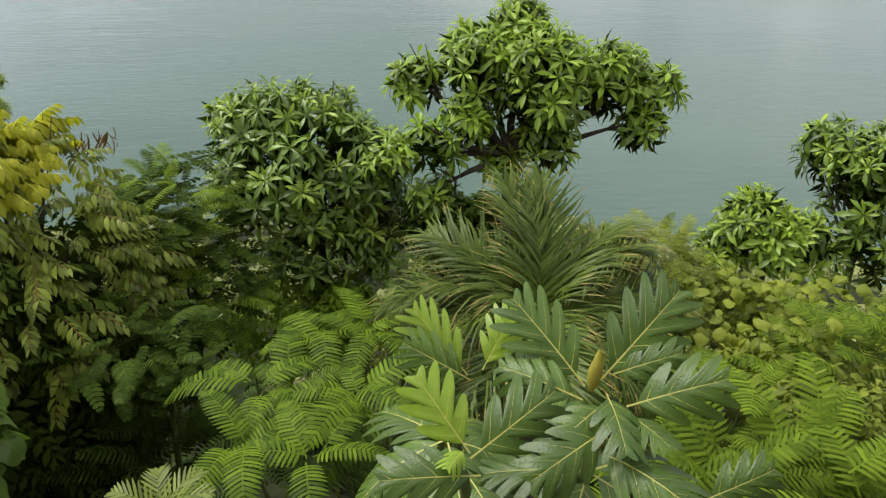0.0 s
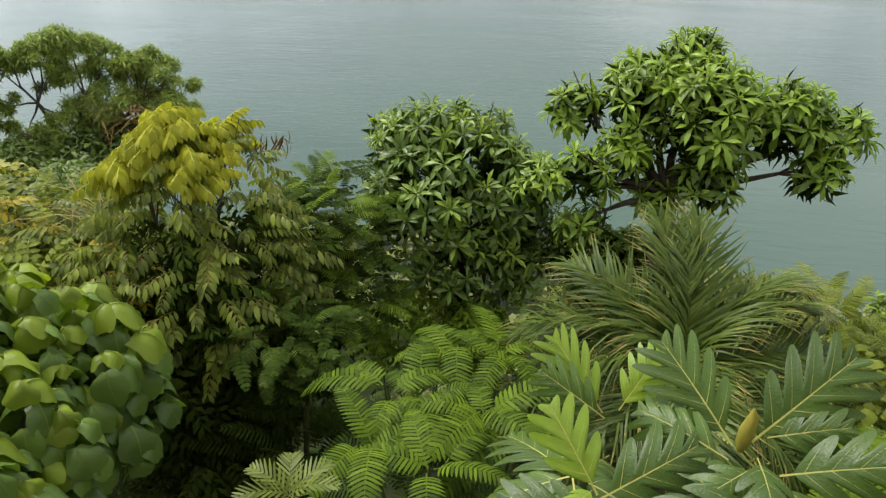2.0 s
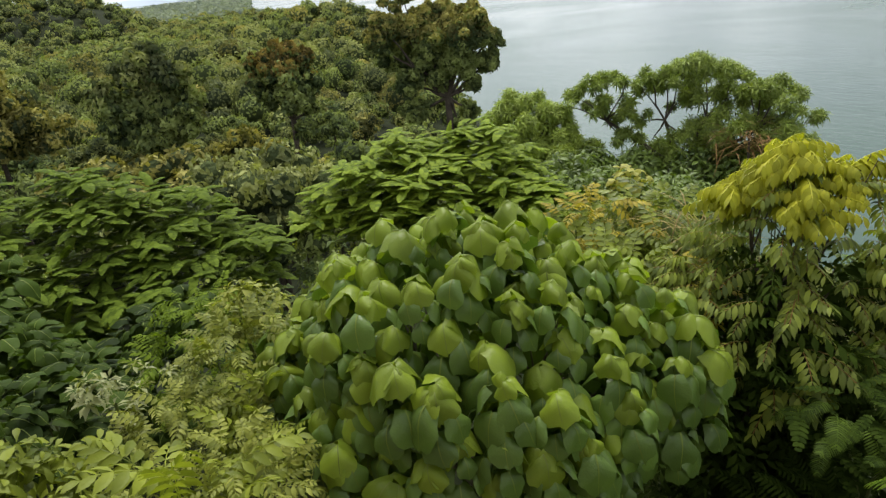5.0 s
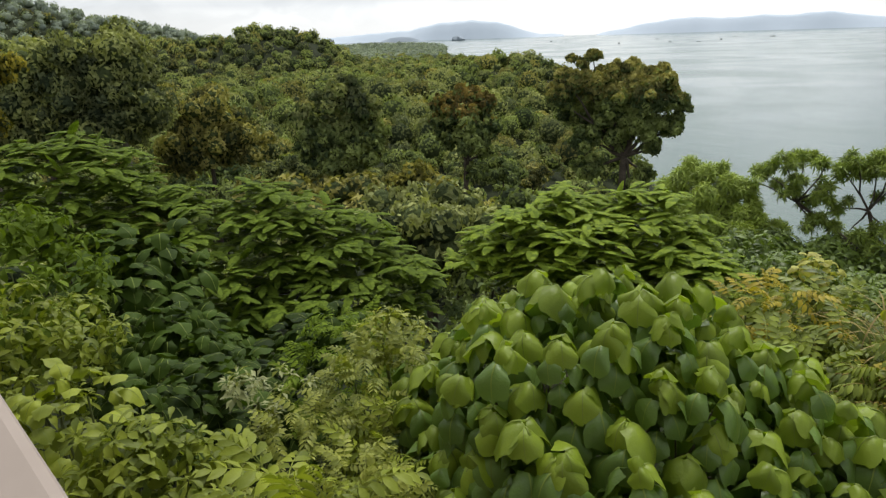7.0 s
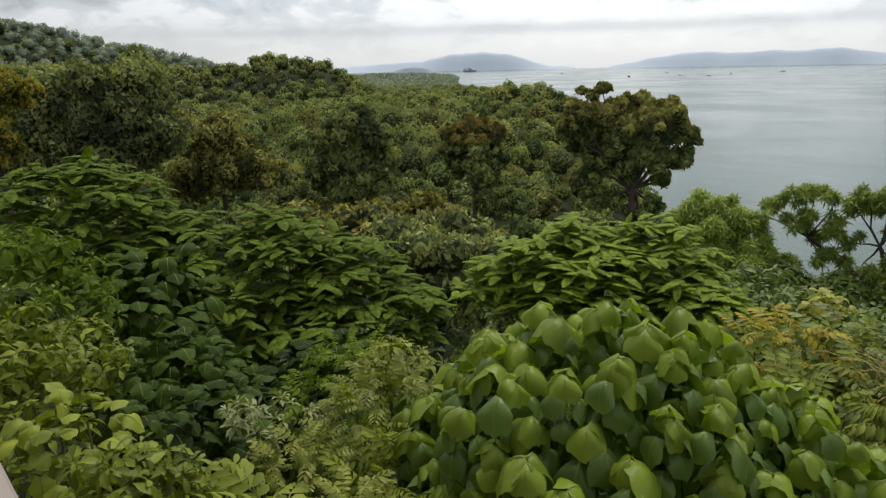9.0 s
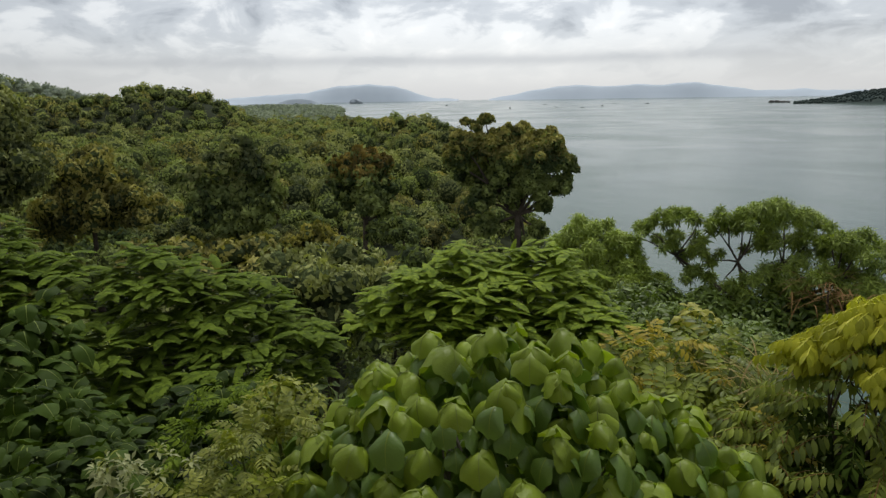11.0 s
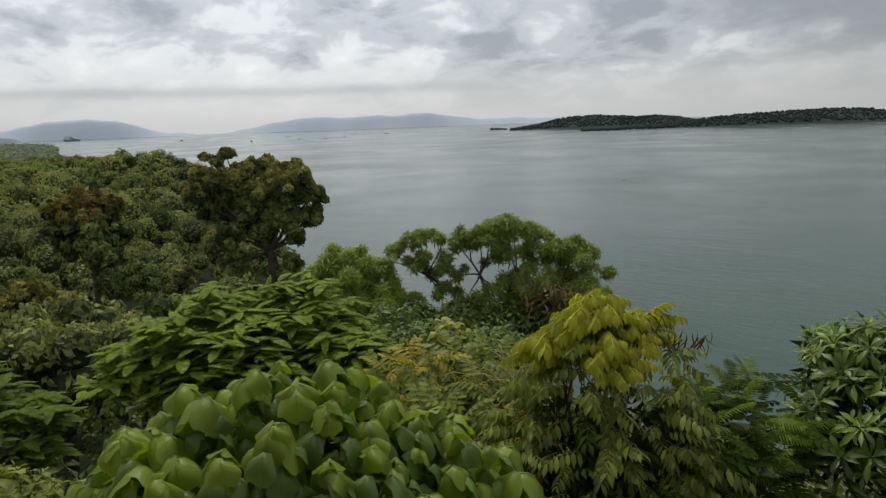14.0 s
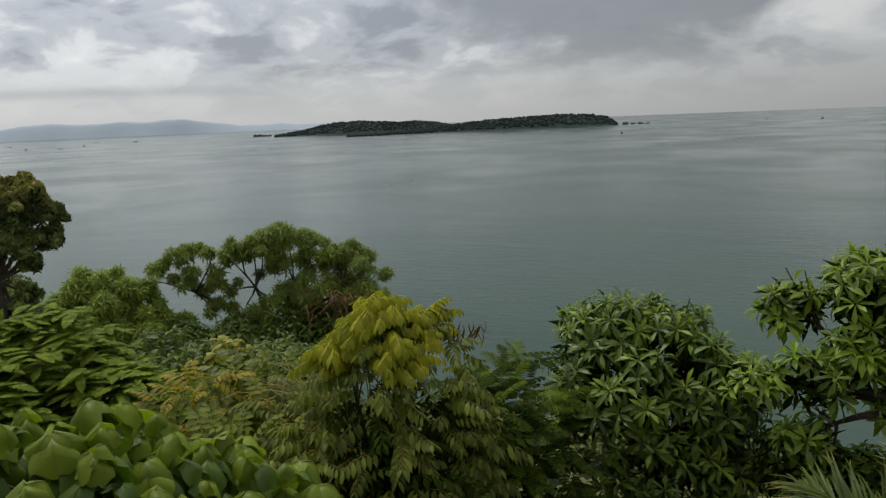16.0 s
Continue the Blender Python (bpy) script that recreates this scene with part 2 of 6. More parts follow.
LEAF = {
    "glossy": leaf_material("glossy_leaf", (0.056, 0.122, 0.028), (0.155, 0.300, 0.060), 0.36, 0.2, 0.75),
    "glossy_bright": leaf_material("bright_glossy_leaf", (0.125, 0.250, 0.046), (0.300, 0.540, 0.090), 0.38, 0.3, 0.8),
    "glossy_young": leaf_material("glossy_young_leaf", (0.19, 0.36, 0.06), (0.33, 0.54, 0.11), 0.36, 0.32, 0.6),
    # near-black green: the shade inside crowns and hollows put into the colour
    "inner": leaf_material("inner_shade_leaf", (0.020, 0.046, 0.012), (0.046, 0.088, 0.022), 0.8, 0.15, 0.05),
    "heart": leaf_material("heart_leaf", (0.078, 0.172, 0.050), (0.152, 0.300, 0.084), 0.38, 0.24, 0.8, 9.0),
    "heart_young": leaf_material("heart_young_leaf", (0.168, 0.31, 0.044), (0.285, 0.455, 0.070), 0.42, 0.35, 0.6, 9.0),
    "bread": leaf_material("breadfruit_leaf", (0.042, 0.100, 0.034), (0.088, 0.184, 0.048), 0.38, 0.14, 0.7, 11.0),
    "bread_young": leaf_material("breadfruit_young_leaf", (0.16, 0.33, 0.055), (0.26, 0.46, 0.08), 0.36, 0.25, 0.6, 11.0),
    "vein": leaf_material("pale_vein", (0.42, 0.52, 0.22), (0.52, 0.62, 0.30), 0.5, 0.1),
    "rib": leaf_material("green_rib", (0.16, 0.26, 0.08), (0.22, 0.34, 0.11), 0.5, 0.2),
    "bud": leaf_material("rolled_bud", (0.24, 0.30, 0.07), (0.44, 0.47, 0.15), 0.6, 0.2, 0.2, 30.0),
    "fern": leaf_material("feathery_leaf", (0.085, 0.185, 0.030), (0.19, 0.33, 0.050), 0.65, 0.3, 0.12),
    "fern_dark": leaf_material("dark_feathery_leaf", (0.050, 0.112, 0.024), (0.150, 0.260, 0.050), 0.65, 0.28, 0.12),
    # deep green, darkened further so that shade is in the colour
    "fern_deep_shade": leaf_material("shaded_deep_green_leaf", (0.024, 0.056, 0.015), (0.062, 0.126, 0.030), 0.6, 0.22, 0.15),
    "fern_crown": leaf_material("crown_feathery_leaf", (0.120, 0.250, 0.046), (0.30, 0.47, 0.080), 0.6, 0.3, 0.15),
    "fern_fresh": leaf_material("saturated_feathery_leaf", (0.056, 0.138, 0.018), (0.155, 0.285, 0.034), 0.55, 0.28, 0.2),
    # darker copy of the feathery leaf, with shade painted into its colour
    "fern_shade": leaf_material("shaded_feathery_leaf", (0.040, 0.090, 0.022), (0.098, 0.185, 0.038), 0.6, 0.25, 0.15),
    "fern_mid": leaf_material("fresh_feathery_leaf", (0.062, 0.140, 0.026), (0.175, 0.300, 0.046), 0.65, 0.25, 0.12),
    "palm": leaf_material("palm_leaf", (0.045, 0.100, 0.024), (0.120, 0.205, 0.052), 0.45, 0.15, 0.4),
    "palm_pale": leaf_material("pale_palm_tip", (0.20, 0.22, 0.09), (0.34, 0.34, 0.16), 0.5, 0.2),
    "pinnate": leaf_material("pinnate_leaf", (0.082, 0.146, 0.030), (0.22, 0.315, 0.062), 0.45, 0.25, 0.4),
    "pinnate_yellow": leaf_material("yellow_pinnate_leaf", (0.34, 0.47, 0.060), (0.60, 0.70, 0.11), 0.45, 0.35, 0.35),
    "orange": leaf_material("orange_leaf", (0.28, 0.31, 0.05), (0.50, 0.49, 0.08), 0.5, 0.3),
    "yellowing": leaf_material("yellowing_leaf", (0.15, 0.19, 0.05), (0.36, 0.37, 0.11), 0.7, 0.25, 0.1, 0.8),
    "narrow": leaf_material("narrow_leaf", (0.165, 0.300, 0.110), (0.37, 0.55, 0.18), 0.5, 0.3, 0.35, 2.0),
    "sprout": leaf_material("pale_sprout_leaf", (0.36, 0.44, 0.16), (0.52, 0.62, 0.26), 0.5, 0.35, 0.3),
    "bush_dark": leaf_material("dark_bush_leaf", (0.056, 0.120, 0.036), (0.165, 0.285, 0.075), 0.45, 0.25, 0.5, 2.0),
    "shrub": leaf_material("shrub_leaf", (0.090, 0.165, 0.032), (0.29, 0.41, 0.080), 0.48, 0.3, 0.35),
    "shrub_pale": leaf_material("pale_shrub_leaf", (0.17, 0.27, 0.075), (0.35, 0.45, 0.15), 0.5, 0.3),
    "white": leaf_material("whitish_leaf", (0.24, 0.34, 0.25), (0.37, 0.48, 0.38), 0.5, 0.25),
    "forest": leaf_material("forest_leaf", (0.142, 0.220, 0.180), (0.355, 0.460, 0.305), 0.9, 0.2, 0.05, 0.45, 0.25, 0.5),
    "forest_brown": leaf_material("browning_forest_leaf", (0.150, 0.198, 0.125), (0.390, 0.435, 0.245), 0.9, 0.2, 0.05, 0.45, 0.25, 0.5),
    "forest_dark": leaf_material("dark_forest_leaf", (0.095, 0.178, 0.122), (0.290, 0.415, 0.240), 0.85, 0.2, 0.1, 0.45, 0.3, 0.4),
    "browning": leaf_material("rusty_brown_leaf", (0.15, 0.155, 0.09), (0.33, 0.30, 0.16), 0.85, 0.2, 0.05, 0.6, 0.3, 0.3),
    "pale_forest": leaf_material("pale_forest_leaf", (0.17, 0.22, 0.10), (0.42, 0.46, 0.22), 0.8, 0.25, 0.1, 0.6, 0.3, 0.3),
    # distance haze put into the leaf colour of the far woods
    "forest_haze": leaf_material("hazed_forest_leaf", (0.27, 0.42, 0.58), (0.31, 0.43, 0.56), 0.95, 0.15, 0.02, 0.1, 0.25, 0.6),
    # crown cores: gap shade put into the colour, lifted bluish for haze
    "forest_gap_shade": leaf_material("shaded_forest_leaf", (0.052, 0.092, 0.080), (0.090, 0.138, 0.098), 0.95, 0.1, 0.02, 0.45, 0.25, 0.4),
    "pinnate_olive": leaf_material("olive_pinnate_leaf", (0.105, 0.185, 0.046), (0.30, 0.43, 0.100), 0.42, 0.25, 0.45),
    "stalk_red": leaf_material("reddish_leaf_stalk", (0.13, 0.07, 0.035), (0.24, 0.15, 0.07), 0.6, 0.1),
    "comb": leaf_material("pale_comb_leaf", (0.095, 0.17, 0.045), (0.19, 0.29, 0.09), 0.45, 0.25, 0.4),
    "withered": leaf_material("withered_brown_leaf", (0.11, 0.08, 0.05), (0.24, 0.17, 0.10), 0.7, 0.1, 0.2),
    "dead": leaf_material("withered_leaf", (0.26, 0.25, 0.16), (0.48, 0.46, 0.32), 0.7, 0.15, 0.2),
}
BARK = rough_material("bark", (0.045, 0.035, 0.026), (0.11, 0.09, 0.07), 18.0)
BARK_PALE = rough_material("pale_bark", (0.14, 0.12, 0.095), (0.26, 0.23, 0.19), 14.0)
STALK = rough_material("green_stalk", (0.09, 0.12, 0.035), (0.17, 0.19, 0.07), 20.0, 0.6, 0.2)
SOIL = rough_material("leaf_litter_soil", (0.010, 0.014, 0.005), (0.030, 0.038, 0.013), 2.5, 0.95, 0.8, 0.08)
PLASTER = rough_material("beige_plaster", (0.33, 0.275, 0.235), (0.39, 0.33, 0.285), 3.0, 0.8, 0.15, 0.004)
ROCK = rough_material("dark_rock", (0.05, 0.05, 0.048), (0.14, 0.135, 0.125), 0.6, 0.9, 0.8, 0.4)
ISLE = rough_material("island_woods", (0.026, 0.040, 0.038), (0.052, 0.068, 0.058), 0.05, 0.95, 0.5, 3.0)
# Air haze is put into the base colour of the far land.
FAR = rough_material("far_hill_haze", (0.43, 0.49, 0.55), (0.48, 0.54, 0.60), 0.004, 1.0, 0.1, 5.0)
FAR_LOW = rough_material("far_shore_haze", (0.27, 0.31, 0.345), (0.32, 0.36, 0.40), 0.01, 1.0, 0.1, 5.0)
HULL = rough_material("boat_paint", (0.10, 0.11, 0.12), (0.16, 0.17, 0.18), 1.0, 0.6, 0.1)
CABIN = rough_material("boat_cabin_paint", (0.42, 0.42, 0.40), (0.52, 0.52, 0.50), 1.0, 0.6, 0.1)
WATER = water_material()


# ---- mesh tools ----
def raw_mesh(name, V, Q, mats, M=None, smooth=True, tone=None):
    """A mesh of quads from arrays."""
    me = bpy.data.meshes.new(name)
    V, Q = np.asarray(V, np.float32), np.asarray(Q, np.int32)
    me.vertices.add(len(V))
    me.vertices.foreach_set("co", V.ravel())
    me.loops.add(Q.size)
    me.loops.foreach_set("vertex_index", Q.ravel())
    me.polygons.add(len(Q))
    me.polygons.foreach_set("loop_start", np.arange(len(Q), dtype=np.int32) * 4)
    for m in mats:
        me.materials.append(m)
    if M is not None:
        me.polygons.foreach_set("material_index", np.asarray(M, np.int32))
    me.polygons.foreach_set("use_smooth", np.full(len(Q), smooth))
    if tone is not None:
        me.attributes.new("tone", "FLOAT", "POINT").data.foreach_set("value", np.asarray(tone, np.float32))
    me.update(calc_edges=True)
    return me


def join(*pieces):
    """Joins (V, Q, M) shapes into one."""
    vs, qs, ms, n = [], [], [], 0
    for V, Q, M in pieces:
        vs.append(V), qs.append(np.asarray(Q) + n), ms.append(M)
        n += len(V)
    return np.concatenate(vs), np.concatenate(qs), np.concatenate(ms)


def spread(shape, mats4):
    """Lays copies of a shape by many 4 x 4 matrices, as one shape."""
    V, Q, M = shape
    n = len(mats4)
    W = np.einsum("nij,vj->nvi", mats4[:, :3, :3], V) + mats4[:, None, :3, 3]
    F = Q[None] + (np.arange(n) * len(V))[:, None, None]
    return W.reshape(-1, 3), F.reshape(-1, 4), np.tile(M, n)


def moved(shape, m):
    V, Q, M = shape
    A = np.array(m)
    return V @ A[:3, :3].T + A[:3, 3], Q, M


def part(name, shape, mats, parent, label="", kind="", smooth=True):
    V, Q, M = shape
    ob = new(name, raw_mesh(name, V, Q, mats, M, smooth))
    ob.parent = parent
    if label or kind:
        tagged(ob, label, kind=kind)
    return ob


def thing(name, place, label, category, group="", kind=""):
    ob = new(name)
    ob.location = place
    ob.empty_display_size = 0.1
    return tagged(ob, label, category, group, kind)


def strip(centre, half, lift, mat=0, fold=0.25, wave=0.0):
    """A blade three vertices wide along a centre line that lies in the y, z plane."""
    n = len(centre)
    V = np.zeros((n, 3, 3))
    for i, (c, w) in enumerate(zip(centre, half)):
        z = fold * w + wave * w * (1 if i % 2 else -1)
        V[i, 0] = (c[0] - w, c[1], c[2] + z + lift)
        V[i, 1] = (c[0], c[1], c[2] + lift)
        V[i, 2] = (c[0] + w, c[1], c[2] + z + lift)
    Q = []
    for i in range(n - 1):
        for j in range(2):
            a = i * 3 + j
            Q.append((a, a + 1, a + 4, a + 3))
    return V.reshape(-1, 3), np.array(Q), np.full(len(Q), mat)


def arc(length, n, start, end):
    """A line in the y, z plane that bends from one slope (radians) to another."""
    pts, y, z = [(0.0, 0.0, 0.0)], 0.0, 0.0
    for i in range(n - 1):
        a = start + (end - start) * (i + 0.5) / (n - 1)
        y += math.cos(a) * length / (n - 1)
        z += math.sin(a) * length / (n - 1)
        pts.append((0.0, y, z))
    return pts


def blade(length, width, n=5, start=0.3, end=-0.5, fold=0.3, peak=0.45, mat=0):
    """A lance-shaped leaf from its stalk along +y."""
    half = []
    for i in range(n):
        s = i / (n - 1)
        half.append(width / 2 * max(0.04, math.sin(math.pi * min(1, s ** (math.log(0.5) / math.log(peak)))) ** 0.8))
    return strip(arc(length, n, start, end), half, 0.0, mat, fold)


def tube(points, radii, sides=7):
    P = [Vector(p) for p in points]
    V, Q = [], []
    for i, (p, r) in enumerate(zip(P, radii)):
        d = (P[min(i + 1, len(P) - 1)] - P[max(i - 1, 0)]).normalized()
        e = d.cross(Vector((0.31, 0.87, 0.2))).normalized()
        f = d.cross(e)
        for k in range(sides):
            a = 2 * math.pi * k / sides
            V.append(p + (e * math.cos(a) + f * math.sin(a)) * r * (1 + 0.12 * math.sin(3 * a + i)))
    for i in range(len(P) - 1):
        for k in range(sides):
            a, b = i * sides + k, i * sides + (k + 1) % sides
            Q.append((a, b, b + sides, a + sides))
    return np.array([tuple(v) for v in V]), np.array(Q), np.zeros(len(Q), int)


def limb_line(a, b, rng, sag=0.12, n=5):
    """A crooked line from a to b."""
    a, b = Vector(a), Vector(b)
    d = (b - a).length
    out = []
    for i in range(n):
        s = i / (n - 1)
        w = math.sin(math.pi * s) * sag * d
        out.append(a.lerp(b, s) + Vector((rng.uniform(-1, 1), rng.uniform(-1, 1), rng.uniform(-0.2, 0.6))) * w * 0.5)
    return out


def frames_at(points, axis_y, axis_z, sizes):
    """Matrices with y along one set of directions and z near another."""
    y = axis_y / np.linalg.norm(axis_y, axis=1)[:, None]
    x = np.cross(y, axis_z)
    x /= np.linalg.norm(x, axis=1)[:, None] + 1e-9
    z = np.cross(x, y)
    m = np.zeros((len(points), 4, 4))
    s = np.asarray(sizes)[:, None]
    m[:, :3, 0], m[:, :3, 1], m[:, :3, 2], m[:, :3, 3], m[:, 3, 3] = x * s, y * s, z * s, points, 1
    return m


def shell(blobs, n, rng, low=-0.45, inside=0.82, depth=0.12):
    """Points and outward directions on the outer skin of a crown of overlapping round masses."""
    B = np.array(blobs)
    w = B[:, 3] ** 2
    pts, nrm = [], []
    while len(pts) < n:
        k = rng.choice(len(B), p=w / w.sum())
        d = rng.normal(size=3)
        d /= np.linalg.norm(d)
        if d[2] < low:
            continue
        p = B[k, :3] + d * B[k, 3] * (1 - depth * rng.random())
        other = np.linalg.norm(B[:, :3] - p, axis=1) / B[:, 3]
        other[k] = 9
        if (other < inside).any():
            continue
        pts.append(p), nrm.append(d)
    return np.array(pts), np.array(nrm)


def lumpy(blobs, rng, k=6, share=0.48):
    """Breaks each round mass of a crown into smaller uneven ones."""
    out = []
    for x, y, z, r in blobs:
        out.append((x, y, z, r * 0.62))
        for _ in range(k):
            d = random_dirs(1, rng, 0.35)[0]
            q = r * rng.uniform(0.45, 0.75)
            out.append((x + d[0] * q, y + d[1] * q, z + d[2] * q * 0.85, r * share * rng.uniform(0.6, 1.1)))
    return out


def filling(blobs, n, rng, share=0.8):
    B = np.array(blobs)
    k = rng.choice(len(B), n, p=B[:, 3] ** 3 / (B[:, 3] ** 3).sum())
    d = rng.normal(size=(n, 3))
    d /= np.linalg.norm(d, axis=1)[:, None]
    return B[k, :3] + d * (B[k, 3] * share * rng.random(n) ** 0.4)[:, None]


def random_dirs(n, rng, up=0.0):
    d = rng.normal(size=(n, 3))
    d[:, 2] += up
    return d / np.linalg.norm(d, axis=1)[:, None]


def as_matrix(m4):
    return Matrix([list(r) for r in m4])


def pieces(name, meshes, mats4, parent, rng, label=""):
    """One object for each matrix, sharing a few meshes, under one parent."""
    off = Matrix.Translation(-Vector(parent.location))
    for m in mats4:
        ob = new(name, meshes[int(rng.integers(len(meshes)))])
        ob.parent = parent
        ob.matrix_basis = off @ as_matrix(m)
        if label:
            tagged(ob, label)


# ---- ground and sea ----
SHORE_X = [-4000, -2500, -1750, -1560, -1500, -1300, -850, -400, -140, -60, 0, 40, 60, 200, 400, 4000]
SHORE_Y = [-900, -700, -250, 250, 440, 380, 250, 196, 90, 66, 63, 48, 40, -20, -150, -900]
HILLS = [(-250, -130, 10, 80, 60), (-275, 118, 9, 60, 34), (-350, 128, 2, 60, 45), (-1400, 260, 6, 260, 130)]
# crests inland: distance, half depth, bearings, heights
CRESTS = [
    (520, 95, (79, 80.5, 82.3, 83.6, 84.5, 86.3, 88.5, 90, 91.6, 93.5, 96, 100, 112, 130), (2, 9, 19, 27, 32, 36, 38, 37.5, 33, 31, 31, 33, 36, 36)),
    (860, 170, (89, 91, 92.5, 93.6, 94.8, 97, 99.3, 100.5, 101.5, 104.8, 110, 120, 140), (4, 14, 26, 36, 43, 50, 60, 57, 65, 78, 92, 100, 90)),
]


def ground_height(x, y):
    x, y = np.asarray(x, float), np.asarray(y, float)
    s = np.interp(x, SHORE_X, SHORE_Y) - y
    top = np.interp(x, [-2000, -700, -450, -250, -130, -60, -28, -8, 50], [7, 9, 10, 12, 15, 20, 28, 35, 35])
    bank = np.interp(x, [-150, -60], [24, 55])
    z = np.where(s > 0, top * np.tanh(s / bank), np.maximum(s * 0.35, -5))
    for hx, hy, h, sx, sy in HILLS:
        z = z + np.where(s > 0, 1, 0) * h * np.exp(-((x - hx) / sx) ** 2 - ((y - hy) / sy) ** 2)
    away, bearing = np.hypot(x, y), np.degrees(np.arctan2(-x, y))
    for far, deep, bearings, heights in CRESTS:
        crest = np.interp(bearing, bearings, heights, left=0, right=0) * np.exp(-((away - far) / deep) ** 2)
        z = np.where(s > 0, np.maximum(z, crest), z)
    return z


def build_ground():
    r = np.concatenate([[0.3], np.geomspace(1.0, 4900, 95)])
    a = np.linspace(0, 2 * np.pi, 241)[:-1]
    R, A = np.meshgrid(r, a, indexing="ij")
    X, Y = R * np.cos(A), R * np.sin(A)
    Z = ground_height(X, Y) + 0.15 * np.sin(X * 1.3) * np.cos(Y * 1.7)
    V = np.stack([X, Y, Z], -1).reshape(-1, 3)
    n, k = len(r), len(a)
    i, j = np.meshgrid(np.arange(n - 1), np.arange(k), indexing="ij")
    q = np.stack([i * k + j, (i + 1) * k + j, (i + 1) * k + (j + 1) % k, i * k + (j + 1) % k], -1).reshape(-1, 4)
    ob = new("ground", raw_mesh("ground", V, q, [SOIL]))
    tagged(ob, "wooded hillside of dark leaf litter falling to the sea", "ground", kind="structure")
    r = np.concatenate([[20.0], np.geomspace(40, 4990, 30)])
    R, A = np.meshgrid(r, a, indexing="ij")
    V = np.stack([R * np.cos(A), R * np.sin(A), R * 0], -1).reshape(-1, 3)
    n = len(r)
    i, j = np.meshgrid(np.arange(n - 1), np.arange(k), indexing="ij")
    q = np.stack([i * k + j, (i + 1) * k + j, (i + 1) * k + (j + 1) % k, i * k + (j + 1) % k], -1).reshape(-1, 4)
    ob = new("water", raw_mesh("water", V, q, [WATER]))
    tagged(ob, "calm grey-green sea bay with fine wind ripples", "sea", kind="structure")


build_ground()


# ---- far shores ----
def polar(az, dist):
    return -dist * math.sin(radians(az)), dist * math.cos(radians(az))


def ridge(name, mat, stops, depth, steps=90, rough=0.06, seed=1):
    """A long hill: stops of (bearing, distance, height)."""
    rng = np.random.default_rng(seed)
    stops = sorted(stops)
    B = [s[0] for s in stops]
    az = np.linspace(B[0], B[-1], steps)
    dist = np.interp(az, B, [s[1] for s in stops])
    h = np.interp(az, B, [s[2] for s in stops])
    for _ in range(2):
        h[1:-1] = (h[:-2] + 2 * h[1:-1] + h[2:]) / 4
    peak = h.max()
    rows = []
    for f, g in ((-0.5, 0.0), (-0.3, 0.45), (-0.12, 0.85), (0.0, 1.0), (0.15, 0.8), (0.5, 0.0)):
        for a, d, hh in zip(az, dist, h):
            x, y = polar(a, d + f * depth)
            z = hh * g + (peak * rough * noise.noise((x * 0.012, y * 0.012, seed)) if g else -1.0)
            rows.append((x, y, max(z, 0.5) if g else -1.0))
    n, k = 6, steps
    Q = [(i * k + j, i * k + j + 1, (i + 1) * k + j + 1, (i + 1) * k + j) for i in range(n - 1) for j in range(k - 1)]
    ob = new(name, raw_mesh(name, rows, Q, [mat]))
    return ob


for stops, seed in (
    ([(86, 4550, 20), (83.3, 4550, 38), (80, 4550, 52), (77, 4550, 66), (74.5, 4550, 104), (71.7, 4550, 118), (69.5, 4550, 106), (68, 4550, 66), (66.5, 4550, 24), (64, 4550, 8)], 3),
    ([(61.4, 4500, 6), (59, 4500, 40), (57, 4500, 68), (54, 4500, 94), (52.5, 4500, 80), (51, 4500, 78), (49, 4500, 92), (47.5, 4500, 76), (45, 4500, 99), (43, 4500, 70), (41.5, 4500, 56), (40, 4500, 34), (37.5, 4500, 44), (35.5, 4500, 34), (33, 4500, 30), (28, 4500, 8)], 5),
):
    tagged(ridge("backdrop", FAR, stops, 260, seed=seed), "distant hills across the bay, coloured blue-grey for haze", "hills", kind="structure")
tagged(ridge("backdrop", FAR_LOW, [(79.2, 4250, 8), (78.4, 4250, 24), (77.4, 4250, 29), (76.6, 4250, 21), (76, 4250, 8)], 80, 30, seed=8), "low headland far across the bay, haze in its colour", "headland", kind="structure")


def cube_ball(n=2):
    """A round mass of quads."""
    bm = bmesh.new()
    bmesh.ops.create_cube(bm, size=2)
    bmesh.ops.subdivide_edges(bm, edges=bm.edges[:], cuts=n, use_grid_fill=True)
    V = np.array([v.co.normalized()[:] for v in bm.verts])
    bm.verts.index_update()
    Q = np.array([[v.index for v in f.verts] for f in bm.faces])
    bm.free()
    return V, Q, np.zeros(len(Q), int)


BALL = cube_ball(1)


def lumps(shape_fn, n, rng, size):
    mats = np.zeros((n, 4, 4))
    for i in range(n):
        x, y, z = shape_fn()
        s = size * rng.uniform(0.6, 1.4)
        a = rng.uniform(0, 6.28)
        mats[i] = np.array(Matrix.Translation((x, y, z)) @ Matrix.Rotation(a, 4, "Z") @ Matrix.Diagonal((s, s, s * rng.uniform(0.8, 1.5), 1)))
    return spread(BALL, mats)


